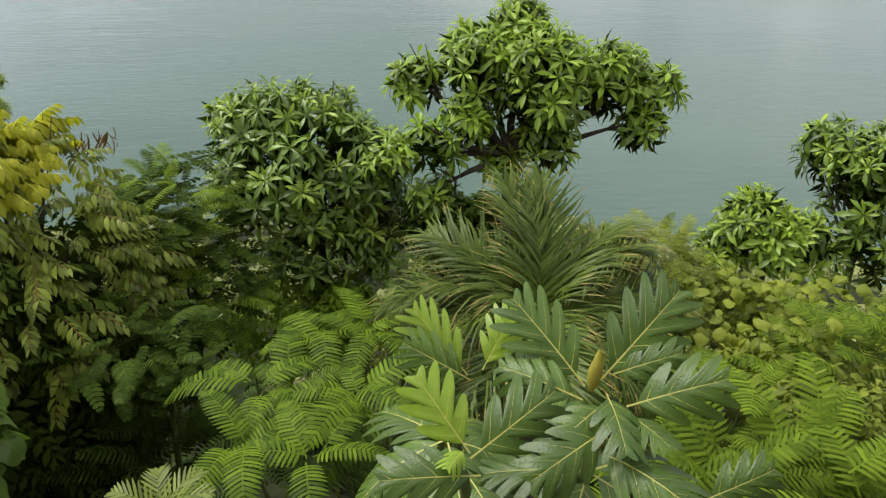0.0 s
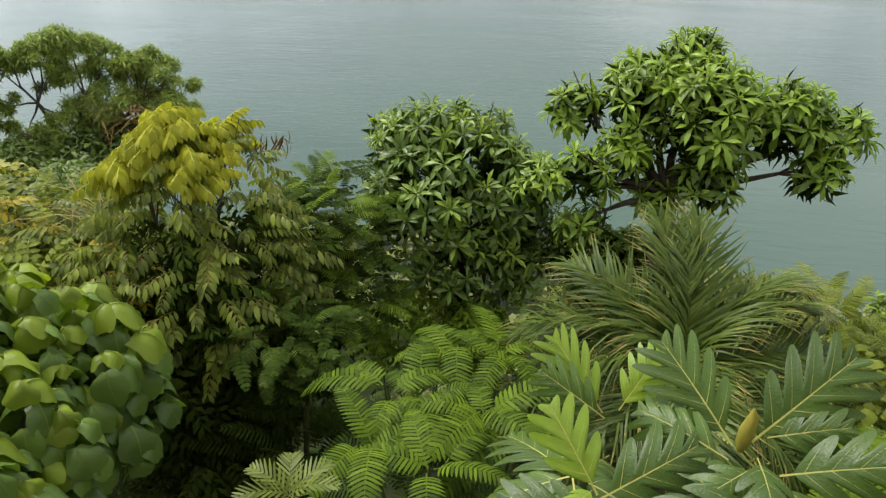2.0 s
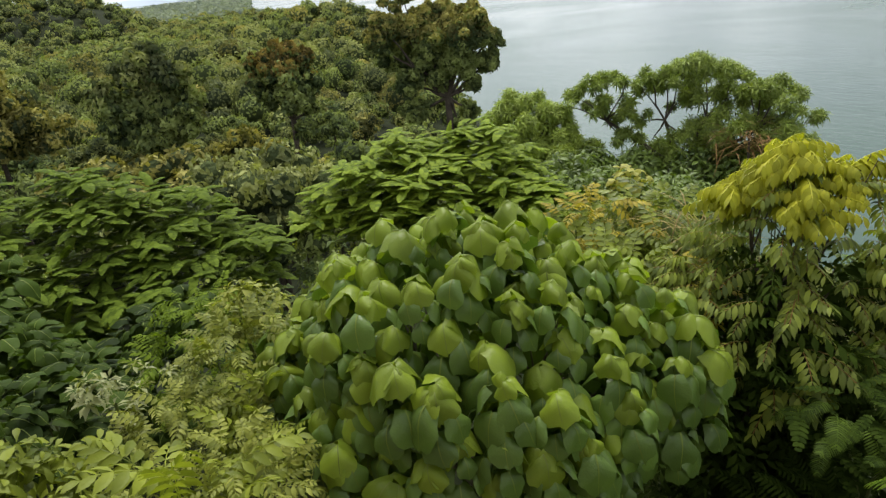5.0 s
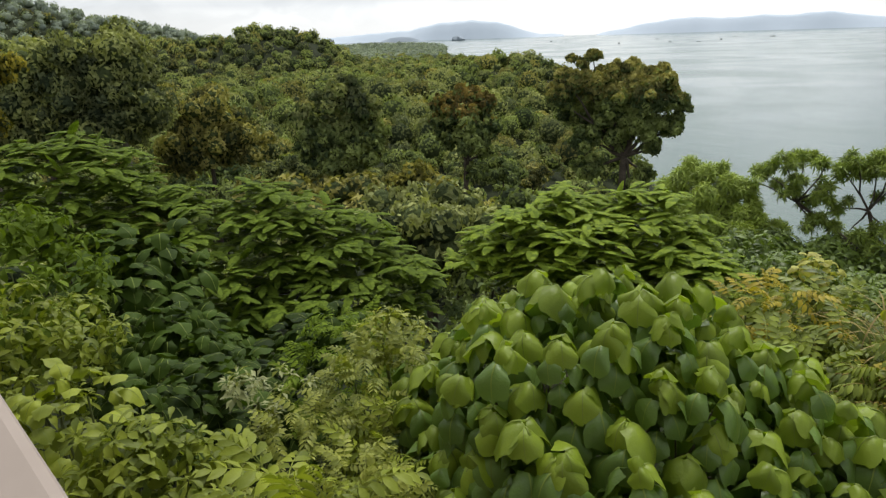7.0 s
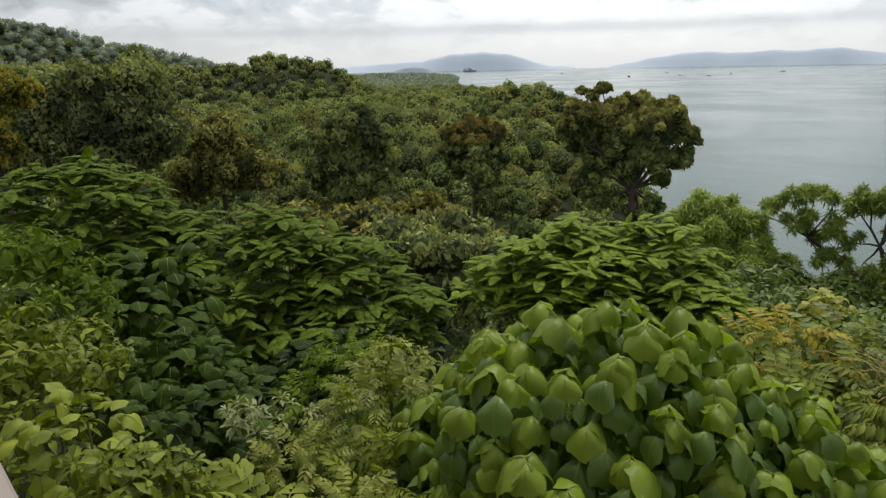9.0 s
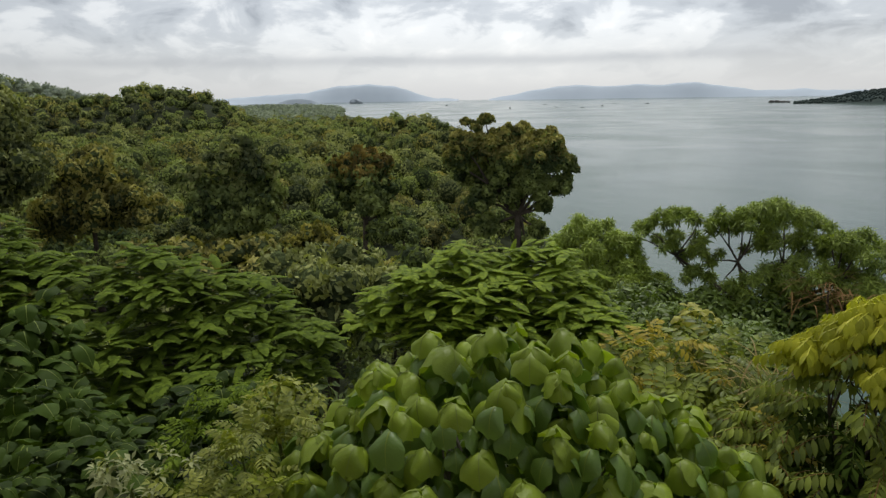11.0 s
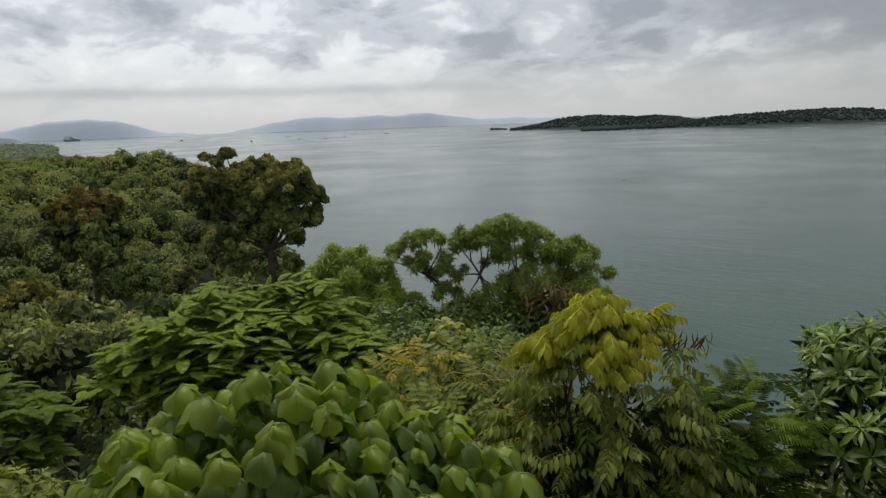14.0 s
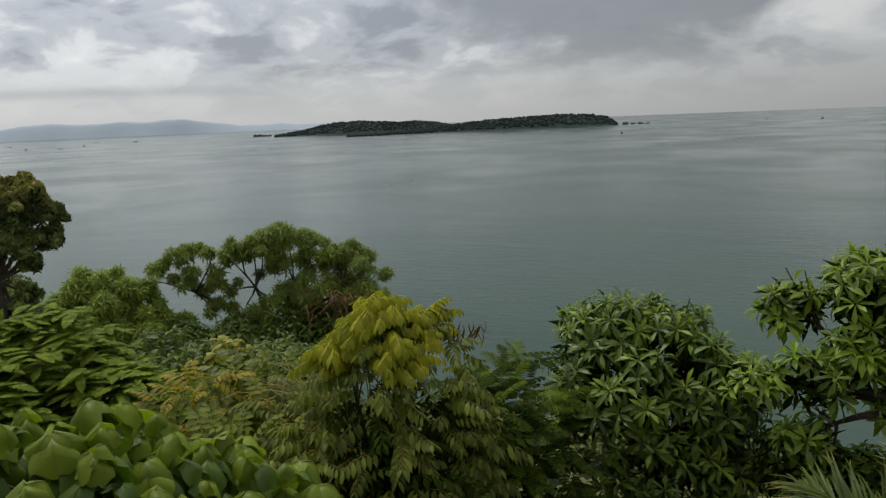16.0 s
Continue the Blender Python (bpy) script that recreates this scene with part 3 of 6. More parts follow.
def island(stops, depth, seed, n):
    """A wooded island: a long hill, its tree crowns and a stony foot."""
    rng = np.random.default_rng(seed)
    stops = sorted(stops)
    e = thing("island", (0, 0, 0), "dark wooded island lying low across the bay", "island")
    stops = [(a, d, max(1.5, h - 6)) for a, d, h in stops]
    hill = ridge("hill", ISLE, stops, depth, 120, 0.05, seed)
    hill.parent = e
    B = [s[0] for s in stops]

    def spot():
        a = rng.uniform(min(B), max(B))
        f = rng.uniform(-0.42, 0.1)
        d = np.interp(a, B, [s[1] for s in stops])
        h = np.interp(a, B, [s[2] for s in stops])
        g = np.interp(f, [-0.5, -0.3, -0.12, 0.0, 0.15], [0, 0.45, 0.85, 1.0, 0.8])
        x, y = polar(a, d + f * depth)
        return x, y, max(1.5, h * g + 1.0)

    part("tree_crowns", lumps(spot, n, rng, 2.3), [ISLE], e, kind="stuff")
    return e


island([(37.6, 2050, 3), (36.4, 2050, 14), (35.2, 2050, 20), (33, 2040, 37), (30.6, 2020, 42), (28, 2000, 36), (26.8, 1990, 33), (25.8, 1980, 36), (24, 1960, 30), (22.5, 1940, 20), (20, 1920, 14)], 190, 11, 1500)
island([(31.6, 1640, 2), (30, 1650, 5), (27, 1680, 11), (24.5, 1700, 14), (22.5, 1720, 21), (21, 1735, 27), (19, 1750, 31), (16.5, 1780, 34), (13, 1810, 38), (10.6, 1820, 34), (9.4, 1830, 27), (8.5, 1835, 8)], 170, 12, 2000)


def rock(place, size, seed, label):
    rng = np.random.default_rng(seed)
    V, Q, M = cube_ball(2)
    V = V * (1 + 0.35 * np.array([noise.noise(tuple(v * 1.7 + seed)) for v in V]))[:, None] * np.array(size)
    ob = new("rock", raw_mesh("rock", V, Q, [ROCK], smooth=False))
    ob.location = place
    return tagged(ob, label, "rock", "rocks in the bay")


for i, (az, d, w, h) in enumerate([(39.1, 2180, 10, 8), (38.7, 2180, 12, 7), (38.35, 2180, 9, 6), (38.0, 2170, 7, 5), (7.9, 1850, 9, 7), (7.3, 1855, 8, 4), (6.7, 1860, 9, 4), (6.1, 1865, 7, 2.5)]):
    rock((*polar(az, d), 0), (w, w * 0.8, h), i + 3, "dark rock stack standing in the sea off the island")
hazy = rock((*polar(72.77, 3700), 0), (42, 35, 26), 31, "rounded islet alone in the bay, haze in its colour")
# islet takes the colour that has haze painted in
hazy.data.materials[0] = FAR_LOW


def boat(place, turn, length, cabin, seed):
    e = thing("boat", place, "small dark fishing boat at anchor on the bay" if not cabin else "fishing boat with a pale cabin on the bay", "boat", "boats on the bay")
    e.rotation_euler = (0, 0, turn)
    n, rows = 7, []
    for i in range(n):
        s = i / (n - 1)
        w = length * 0.13 * (math.sin(math.pi * (0.12 + 0.85 * s)) ** 0.6)
        sheer = 0.05 * length * (2 * s - 1) ** 2
        y = (s - 0.5) * length
        rows += [(-w, y, 0.07 * length + sheer), (-w * 0.6, y, -0.02 * length), (w * 0.6, y, -0.02 * length), (w, y, 0.07 * length + sheer), (0, y, 0.05 * length + sheer)]
    Q = [(i * 5 + a, i * 5 + b, i * 5 + b + 5, i * 5 + a + 5) for i in range(n - 1) for a, b in ((0, 1), (1, 2), (2, 3), (3, 4), (4, 0))]
    part("hull", (np.array(rows), np.array(Q), np.zeros(len(Q), int)), [HULL], e)
    if cabin:
        V, Q, M = cube_ball(0)
        part("cabin", (V * np.array([0.1, 0.16, 0.07]) * length * 1.2 + np.array([0, -0.1, 0.12]) * length, Q, M), [CABIN], e, "pale cabin", smooth=False)
    else:
        part("mast", tube([(0, 0, 0.03 * length), (0, 0, 0.3 * length)], [0.1, 0.06], 5), [HULL], e)


for i, (x, y, ln, cab) in enumerate([(-158, 1097, 13, 0), (-1501, 1176, 17, 1), (-1647, 1466, 16, 1), (201, 1773, 17, 1), (-1480, 1010, 13, 0), (-1500, 880, 16, 1), (-1380, 1020, 11, 0), (-1850, 1500, 12, 0), (90, 1900, 10, 0), (-2150, 1000, 20, 0), (-1900, 1250, 12, 0)]):
    boat((x, y, 0.3), radians(20 + 47 * i), ln, cab, i)


# ---- foliage shapes ----
def whorl(rng, n, length, width, steep=(1.1, -0.35), mat=0, segs=4):
    """Leaves round a shoot tip: upright young ones inside, drooping ones outside."""
    out = []
    for i in range(n):
        s = i / max(1, n - 1)
        lift = steep[0] + (steep[1] - steep[0]) * s
        k = (0.6 + 0.4 * min(1, s * 2)) * rng.uniform(0.85, 1.12)
        lf = blade(length * k, width * k, segs, lift, lift - rng.uniform(0.7, 1.2), 0.3, 0.66, mat)
        out.append(moved(lf, Matrix.Rotation(i * 2.4 + rng.uniform(-0.25, 0.25), 4, "Z") @ Matrix.Translation((0, 0.01, -0.03 * s))))
    return join(*out)


def heart_leaf(length, width, rng, start=0.1, droop=1.2, fold=0.35, lobed=False):
    """A broad hanging leaf folded along its midrib, with a drawn-out tip and pale ribs."""
    prof = [(0.0, 0.38), (0.06, 0.74), (0.17, 0.97), (0.32, 1.0), (0.48, 0.95 if lobed else 0.88), (0.63, 0.74 if lobed else 0.68), (0.78, 0.46), (0.89, 0.20), (1.0, 0.02)]
    line, y, z, prev = [], 0.0, 0.0, 0.0
    for s, w in prof:
        a = start - droop * min(1, s * 1.7)
        y += math.cos(a) * (s - prev) * length
        z += math.sin(a) * (s - prev) * length
        prev = s
        line.append((y, z, w * width / 2))
    skew, wave = rng.uniform(-0.12, 0.12), rng.uniform(0, 6.28)
    V, Q = [], []
    for i, (y, z, w) in enumerate(line):
        for u in (-1, -0.5, 0, 0.5, 1):
            back = -0.20 * width * abs(u) if i == 0 else 0
            wob = 0.06 * width * math.sin(i * 1.5 + u * 2.2 + wave) * abs(u)
            V.append((u * w + skew * length * (i / 8) ** 2, y + back, z - fold * abs(u) ** 1.15 * w + wob))
    for i in range(len(line) - 1):
        for j in range(4):
            a = i * 5 + j
            Q.append((a, a + 1, a + 6, a + 5))
    rib = strip([(skew * length * (i / 8) ** 2, y, z) for i, (y, z, w) in enumerate(line)], [0.005 * (1.1 - i / 9) * length / 0.27 for i in range(9)], 0.002, 1, -0.2)
    return join((np.array(V), np.array(Q), np.zeros(len(Q), int)), rib)


def bread_leaf(length, rng, droop=0.7, lobes=5):
    """A great flat leaf cut halfway into broad pointed lobes, with pale midrib and side veins."""
    per, cols = 7, 4
    n = lobes * per + 1
    line = [Vector(p) for p in arc(length, n, 0.2, 0.2 - droop)]
    cup, lean = rng.uniform(0.4, 0.9), radians(rng.uniform(30, 40))
    out = []

    def at(s, u, side, reach):
        k = min(n - 1, int(round(s * (n - 1))))
        p = line[k]
        q = line[min(n - 1, k + 1)] - line[max(0, k - 1)]
        ahead = q.normalized()
        w = u * reach
        turn = lean + 0.5 * s
        away = Vector((side * math.cos(turn), 0, 0)) + ahead * math.sin(turn)
        lift = Vector((0, -ahead.z, ahead.y))
        return p + away * w + lift * (0.16 * w - cup * w * w / length * 1.6)

    for side in (-1, 1):
        V, Q = [], []
        for i in range(n):
            s = i / (n - 1)
            phase = (i % per) / per if i < n - 1 else 0
            env = length * 0.60 * math.sin(math.pi * (0.17 + 0.76 * s)) ** 0.7
            cut = 0.24 + 0.76 * max(0.0, math.sin(math.pi * min(1.0, phase ** 0.85))) ** 0.7
            reach = max(0.012 * length, env * cut * (1 - 0.75 * s ** 5))
            for c in range(cols):
                p = at(s, c / (cols - 1), side, reach)
                p.z += 0.012 * length * math.sin(2 * math.pi * phase) * c / (cols - 1)
                V.append(tuple(p))
        for i in range(n - 1):
            for c in range(cols - 1):
                a = i * cols + c
                Q.append((a, a + 1, a + cols + 1, a + cols))
        out.append((np.array(V), np.array(Q), np.zeros(len(Q), int)))
        for b in range(lobes):
            s = (b * per + per // 2) / (n - 1)
            env = length * 0.56 * math.sin(math.pi * (0.17 + 0.76 * s)) ** 0.7 * (1 - 0.75 * s ** 5)
            V, Q = [], []
            for c in range(5):
                p = at(s, c / 4, side, env) + Vector((0, 0, 0.004 * length))
                w = 0.0034 * length * (1.1 - c / 4)
                V += [(p.x, p.y - w, p.z), (p.x, p.y + w, p.z)]
                if c:
                    Q.append((2 * c - 2, 2 * c - 1, 2 * c + 1, 2 * c))
            out.append((np.array(V), np.array(Q), np.ones(len(Q), int)))
    ribs = [tuple(p) for p in line[::per]]
    out.append(strip([(0, -0.14 * length, -0.02 * length)] + ribs, [0.011 * length] + [0.0095 * length * (1 - 0.8 * k / lobes) for k in range(lobes + 1)], 0.006 * length, 1, -0.2))
    return join(*out)


def feather(length, width, pairs, droop=0.8, sweep=68, mat=0, leaf_w=0.8, curl=-0.5, start=0.35):
    """A frond: a stalk with narrow leaflets combed to both sides."""
    n = 7
    line = arc(length, n, start, start - droop)
    out = [strip(line, [0.010 * length * (1.1 - i / n) for i in range(n)], 0.002, mat, -0.3)]
    for i in range(pairs):
        s = 0.10 + 0.88 * i / (pairs - 1)
        k = min(n - 1.001, s * (n - 1))
        a, b = Vector(line[int(k)]), Vector(line[int(k) + 1])
        p = a.lerp(b, k - int(k))
        slope = math.atan2(b.z - a.z, b.y - a.y)
        ln = width / 2 * math.sin(math.pi * min(1.0, 0.16 + 0.80 * s)) ** 0.6
        for side in (-1, 1):
            lf = strip(arc(ln, 4, 0.12, curl), [length / pairs * 0.40 * leaf_w, length / pairs * 0.46 * leaf_w, length / pairs * 0.42 * leaf_w, length / pairs * 0.08], 0, mat, 0.1)
            lf = (lf[0][[0, 2, 3, 5, 6, 8, 9, 11]], np.array([(0, 1, 3, 2), (2, 3, 5, 4), (4, 5, 7, 6)]), np.full(3, mat))
            out.append(moved(lf, Matrix.Translation(p) @ Matrix.Rotation(slope, 4, "X") @ Matrix.Rotation(-side * radians(sweep - 22 * s), 4, "Z")))
    return join(*out)


def pinnate(length, pairs, leaflet, rng, droop=1.1, mat=0, slim=0.35, hang=(-0.55, -1.3), segs=4, spine=None):
    """A leaf of paired oval leaflets hanging along an arching stalk."""
    n = 6
    line = arc(length, n, 0.3, 0.3 - droop)
    out = [strip(line, [0.008 * length] * n, 0.0, mat if spine is None else spine, -0.3)]
    for i in range(pairs):
        s = 0.16 + 0.84 * i / (pairs - 1)
        k = min(n - 1.001, s * (n - 1))
        a, b = Vector(line[int(k)]), Vector(line[int(k) + 1])
        p = a.lerp(b, k - int(k))
        ln = leaflet * (0.75 + 0.25 * math.sin(math.pi * s)) * rng.uniform(0.88, 1.12)
        for side in (-1, 1):
            lf = blade(ln, ln * slim, segs, hang[0] + rng.uniform(-0.15, 0.15), hang[1], 0.2, 0.52, mat)
            out.append(moved(lf, Matrix.Translation(p) @ Matrix.Rotation(-side * radians(78 - 34 * s + rng.uniform(-9, 9)), 4, "Z")))
    return join(*out)



def palm_frond(length, rng, droop=1.3, pairs=84):
    n = 12
    line = arc(length, n, 0.35, 0.35 - droop)
    out = [strip(line, [0.018 * (1.05 - i / n) for i in range(n)], 0.004, 0, -0.4)]
    for i in range(pairs):
        s = 0.10 + 0.89 * i / (pairs - 1)
        k = min(n - 1.001, s * (n - 1))
        a, b = Vector(line[int(k)]), Vector(line[int(k) + 1])
        p = a.lerp(b, k - int(k))
        slope = math.atan2(b.z - a.z, b.y - a.y)
        ln = length * 0.46 * math.sin(math.pi * min(1, 0.22 + 0.70 * s)) ** 0.7
        for side in (-1, 1):
            end = -0.2 - 1.3 * rng.random()
            cl = arc(ln * rng.uniform(0.8, 1.12), 5, 0.75, end)
            V, Q, M = strip(cl, [0.006, 0.009, 0.008, 0.005, 0.001], 0, 0, 0)
            lf = (V[[0, 2, 3, 5, 6, 8, 9, 11, 12, 14]], np.array([(0, 1, 3, 2), (2, 3, 5, 4), (4, 5, 7, 6), (6, 7, 9, 8)]), np.array([0, 0, 0, 1 if rng.random() < 0.5 else 0]))
            out.append(moved(lf, Matrix.Translation(p) @ Matrix.Rotation(slope, 4, "X") @ Matrix.Rotation(-side * radians(56 - 34 * s + rng.uniform(-9, 9)), 4, "Z") @ Matrix.Rotation(rng.uniform(-0.25, 0.25), 4, "Y")))
    return join(*out)


def mesh_set(name, shapes, mats):
    return [raw_mesh(name, *s[:2], mats, s[2]) for s in shapes]


RNG = np.random.default_rng(7)
WHORLS = mesh_set("leaf_whorl", [whorl(RNG, 13, 0.255, 0.066, (1.2, -0.75)) for _ in range(4)], [LEAF["glossy"]])
WHORLS_BRIGHT = mesh_set("leaf_whorl", [whorl(RNG, 14, 0.26, 0.066, (1.2, -0.5)) for _ in range(3)], [LEAF["glossy_bright"]])
WHORLS_YOUNG = mesh_set("leaf_whorl", [join(whorl(RNG, 10, 0.255, 0.068, (0.4, -0.8)), whorl(RNG, 8, 0.19, 0.045, (1.35, 0.35), 1)) for _ in range(3)], [LEAF["glossy"], LEAF["glossy_young"]])


def trunk_and_limbs(e, base, fork, blobs, radius, rng, bark, twigs=True):
    o = Vector(e.location)
    line = limb_line(Vector(base) - o, Vector(fork) - o, rng, 0.05, 6)
    part("trunk", tube(line, [radius * (1.15 - 0.5 * i / 5) for i in range(6)], 9), [bark], e)
    for b in blobs:
        ln = limb_line(Vector(fork) - o, Vector(b[:3]) - o, rng, 0.10, 5)
        part("limb", tube(ln, [radius * 0.45, radius * 0.36, radius * 0.27, radius * 0.18, radius * 0.08], 6), [bark], e)
        if twigs:
            for _ in range(3):
                d = Vector(random_dirs(1, rng, 0.5)[0]) * b[3] * 0.8
                a = ln[3]
                part("twig", tube(limb_line(a, Vector(b[:3]) - o + d, rng, 0.1, 3), [radius * 0.14, radius * 0.1, radius * 0.04], 5), [bark], e)


def glossy_tree(blobs, base, fork, label, seed, n, radius, young=0.5, size=1.0, low=-0.4, bright=False):
    """A tree whose long glossy leaves stand in whorls at the shoot tips."""
    rng = np.random.default_rng(seed)
    e = thing("tree", base, label, "tree")
    trunk_and_limbs(e, base, fork, blobs, radius, rng, BARK)
    blobs = [(x, y, z - 0.05, max(0.16, r - 0.13)) for x, y, z, r in blobs]
    P, D = shell(blobs, n, rng, low, 0.80, 0.25)
    z = D * 0.75 + np.array([0, 0, 0.75]) + rng.normal(size=D.shape) * 0.18
    y = np.cross(z, rng.normal(size=D.shape))
    M = frames_at(P, y, z, size * rng.uniform(0.8, 1.2, n))
    light = (D[:, 2] > 0.1) & (rng.random(n) < young)
    pieces("leaf_whorl", WHORLS_BRIGHT if bright else WHORLS, M[~light], e, rng)
    pieces("leaf_whorl", WHORLS_YOUNG, M[light], e, rng, "leaf whorl with pale young leaves")
    # inner whorls painted dark for the shade inside the crown
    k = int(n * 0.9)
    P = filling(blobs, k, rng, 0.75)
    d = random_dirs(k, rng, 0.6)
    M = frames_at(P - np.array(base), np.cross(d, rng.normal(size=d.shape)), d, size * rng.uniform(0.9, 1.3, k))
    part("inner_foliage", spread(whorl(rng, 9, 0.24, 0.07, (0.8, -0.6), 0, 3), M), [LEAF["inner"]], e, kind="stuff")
    return e


def gz(x, y):
    return float(ground_height(x, y))


GLOSSY_ROUND = [(-1.52, 7.56, 32.21, 0.89), (-0.91, 7.73, 32.42, 0.64), (-0.52, 7.46, 31.89, 0.84), (-1.31, 7.10, 31.79, 0.89), (-0.92, 6.96, 31.16, 0.83), (-0.42, 7.23, 31.15, 0.71), (-1.70, 7.13, 31.79, 0.56), (-0.81, 6.94, 30.52, 0.58)]
GLOSSY_TALL = [(1.31, 6.65, 33.69, 0.42), (0.89, 6.43, 33.34, 0.61), (1.47, 6.20, 33.28, 0.66), (0.25, 6.55, 33.20, 0.41), (2.16, 6.32, 33.26, 0.51), (2.67, 6.31, 33.14, 0.37), (2.49, 6.16, 32.81, 0.36), (1.56, 6.11, 32.73, 0.44), (0.77, 6.22, 32.92, 0.43), (0.38, 5.96, 32.70, 0.42), (-0.00, 6.03, 32.57, 0.37), (1.13, 6.21, 32.46, 0.35), (0.41, 5.98, 32.24, 0.34)]
SMALL_ONE = [(4.49, 6.84, 31.25, 0.55), (4.44, 7.00, 31.49, 0.35), (4.80, 6.57, 31.15, 0.51), (4.17, 6.86, 30.93, 0.43), (5.05, 6.45, 31.04, 0.36)]
SMALL_TWO = [(5.87, 7.40, 31.73, 0.69), (5.71, 7.63, 31.96, 0.48), (6.13, 7.04, 31.41, 0.87), (5.62, 7.51, 31.53, 0.39), (6.02, 6.79, 30.80, 0.69), (6.44, 6.96, 31.82, 0.96)]
YELLOW_TOP = [(-3.11, 4.83, 33.19, 0.36), (-2.83, 5.06, 33.07, 0.40), (-3.28, 4.52, 33.01, 0.28), (-2.93, 4.72, 32.96, 0.41)]
YELLOW_BODY = [(-3.19, 4.66, 32.36, 0.70), (-2.75, 4.99, 32.28, 0.66), (-3.45, 4.19, 32.13, 0.53), (-2.84, 4.31, 31.90, 0.68), (-3.01, 3.66, 31.77, 0.45), (-2.55, 5.00, 31.90, 0.56), (-2.77, 3.91, 31.34, 0.57)]
# domes of the heart-leaved crown: centre, radius across, radius upwards
HEART = [(-3.42, 1.75, 32.55, 1.12, 1.05), (-2.97, 2.62, 32.50, 0.60, 0.60), (-3.90, 1.15, 32.60, 0.58, 0.52)]
FRESH_HEADS = [(-0.96, 3.38, 32.03), (-0.56, 3.96, 31.99), (-0.22, 3.89, 32.03), (-0.32, 3.33, 31.99), (-0.55, 2.68, 32.08), (-0.95, 2.83, 32.04), (-0.08, 3.18, 31.96), (-0.74, 3.46, 31.9)]
FERN_TREE = [(-8.35, 4.00, 32.43, 0.78), (-7.82, 4.93, 32.48, 0.78), (-7.04, 4.80, 31.89, 0.78), (-8.16, 3.18, 32.42, 0.63), (-7.68, 3.94, 32.12, 0.86), (-8.31, 2.62, 32.25, 0.39), (-6.72, 5.24, 31.93, 0.47)]
FERN_DARK = [(-11.35, -0.19, 31.87, 1.20), (-11.20, 0.83, 31.50, 1.20), (-10.55, -0.73, 31.10, 1.24), (-11.71, -2.98, 32.73, 1.36), (-11.28, -1.72, 32.05, 1.10), (-10.44, 1.77, 31.23, 0.86), (-11.59, -3.63, 33.09, 0.94), (-9.96, 0.56, 30.97, 1.00), (-11.78, -2.43, 32.47, 0.83)]
DARK_FERN_G = [(-2.11, 4.16, 31.70, 0.50), (-1.73, 4.13, 31.64, 0.34), (-2.35, 6.40, 31.89, 0.59), (-2.24, 6.07, 31.42, 0.64), (-1.89, 5.76, 31.13, 0.50), (-2.48, 5.77, 31.91, 0.43)]
NARROW_BRANCH = [(-11.53, 10.58, 32.22, 0.35), (-11.58, 11.18, 32.2, 0.42), (-10.72, 10.89, 32.29, 0.27), (-11.93, 10.68, 31.77, 0.39), (-11.18, 10.52, 31.74, 0.38), (-10.84, 11.01, 31.73, 0.41), (-11.17, 11.17, 31.37, 0.28), (-11.73, 10.09, 31.77, 0.2)]
NARROW_DOME = [(-10.32, 11.73, 32.16, 0.61), (-10.28, 12.36, 32.25, 0.59), (-9.45, 11.99, 32.38, 0.67), (-9.59, 12.84, 32.1, 0.56), (-10.46, 11.37, 32.32, 0.35), (-10.63, 11.3, 32.04, 0.22), (-10.26, 12.08, 31.72, 0.53), (-9.62, 12.07, 31.83, 0.47), (-9.28, 12.5, 31.82, 0.52), (-8.71, 12.33, 32.14, 0.48), (-8.87, 13.05, 31.89, 0.58), (-8.45, 13.04, 31.83, 0.52), (-8.15, 12.91, 31.55, 0.51), (-8.77, 13.05, 31.48, 0.62)]
NARROW_SKIRT = [(-8.11, 13.01, 31.06, 0.55), (-8.14, 13.36, 30.55, 0.48), (-8.25, 12.51, 31.15, 0.6), (-8.52, 13.1, 30.47, 0.56), (-10.45, 11.12, 31.4, 0.27), (-10.76, 10.86, 31.01, 0.35), (-10.56, 11.51, 30.74, 0.5), (-9.86, 11.64, 31.03, 0.43), (-9.49, 12.15, 31.13, 0.47), (-8.71, 12.08, 31.24, 0.5), (-8.87, 12.67, 30.6, 0.55), (-9.99, 11.46, 30.36, 0.66), (-9.35, 11.73, 30.44, 0.61), (-10.59, 11.18, 30.13, 0.53), (-8.96, 11.84, 30.08, 0.61), (-9.61, 11.42, 29.81, 0.61)]
NARROW_ROUND = [(-12.3, 9.31, 31.69, 0.46), (-12.06, 9.72, 31.46, 0.41), (-12.96, 9.29, 31.37, 0.42), (-12.93, 8.93, 31.14, 0.42), (-12.12, 9.34, 31.16, 0.57), (-11.9, 10.03, 31.1, 0.52), (-11.74, 10.07, 30.63, 0.47), (-12.04, 9.27, 30.56, 0.57), (-12.83, 9.02, 30.57, 0.5), (-11.24, 10.15, 30.59, 0.38), (-11.32, 9.35, 30.38, 0.59), (-10.73, 9.61, 30.2, 0.52), (-11.06, 8.81, 30.02, 0.58), (-10.3, 9.71, 30.1, 0.44), (-12.79, 9.34, 31.53, 0.42)]
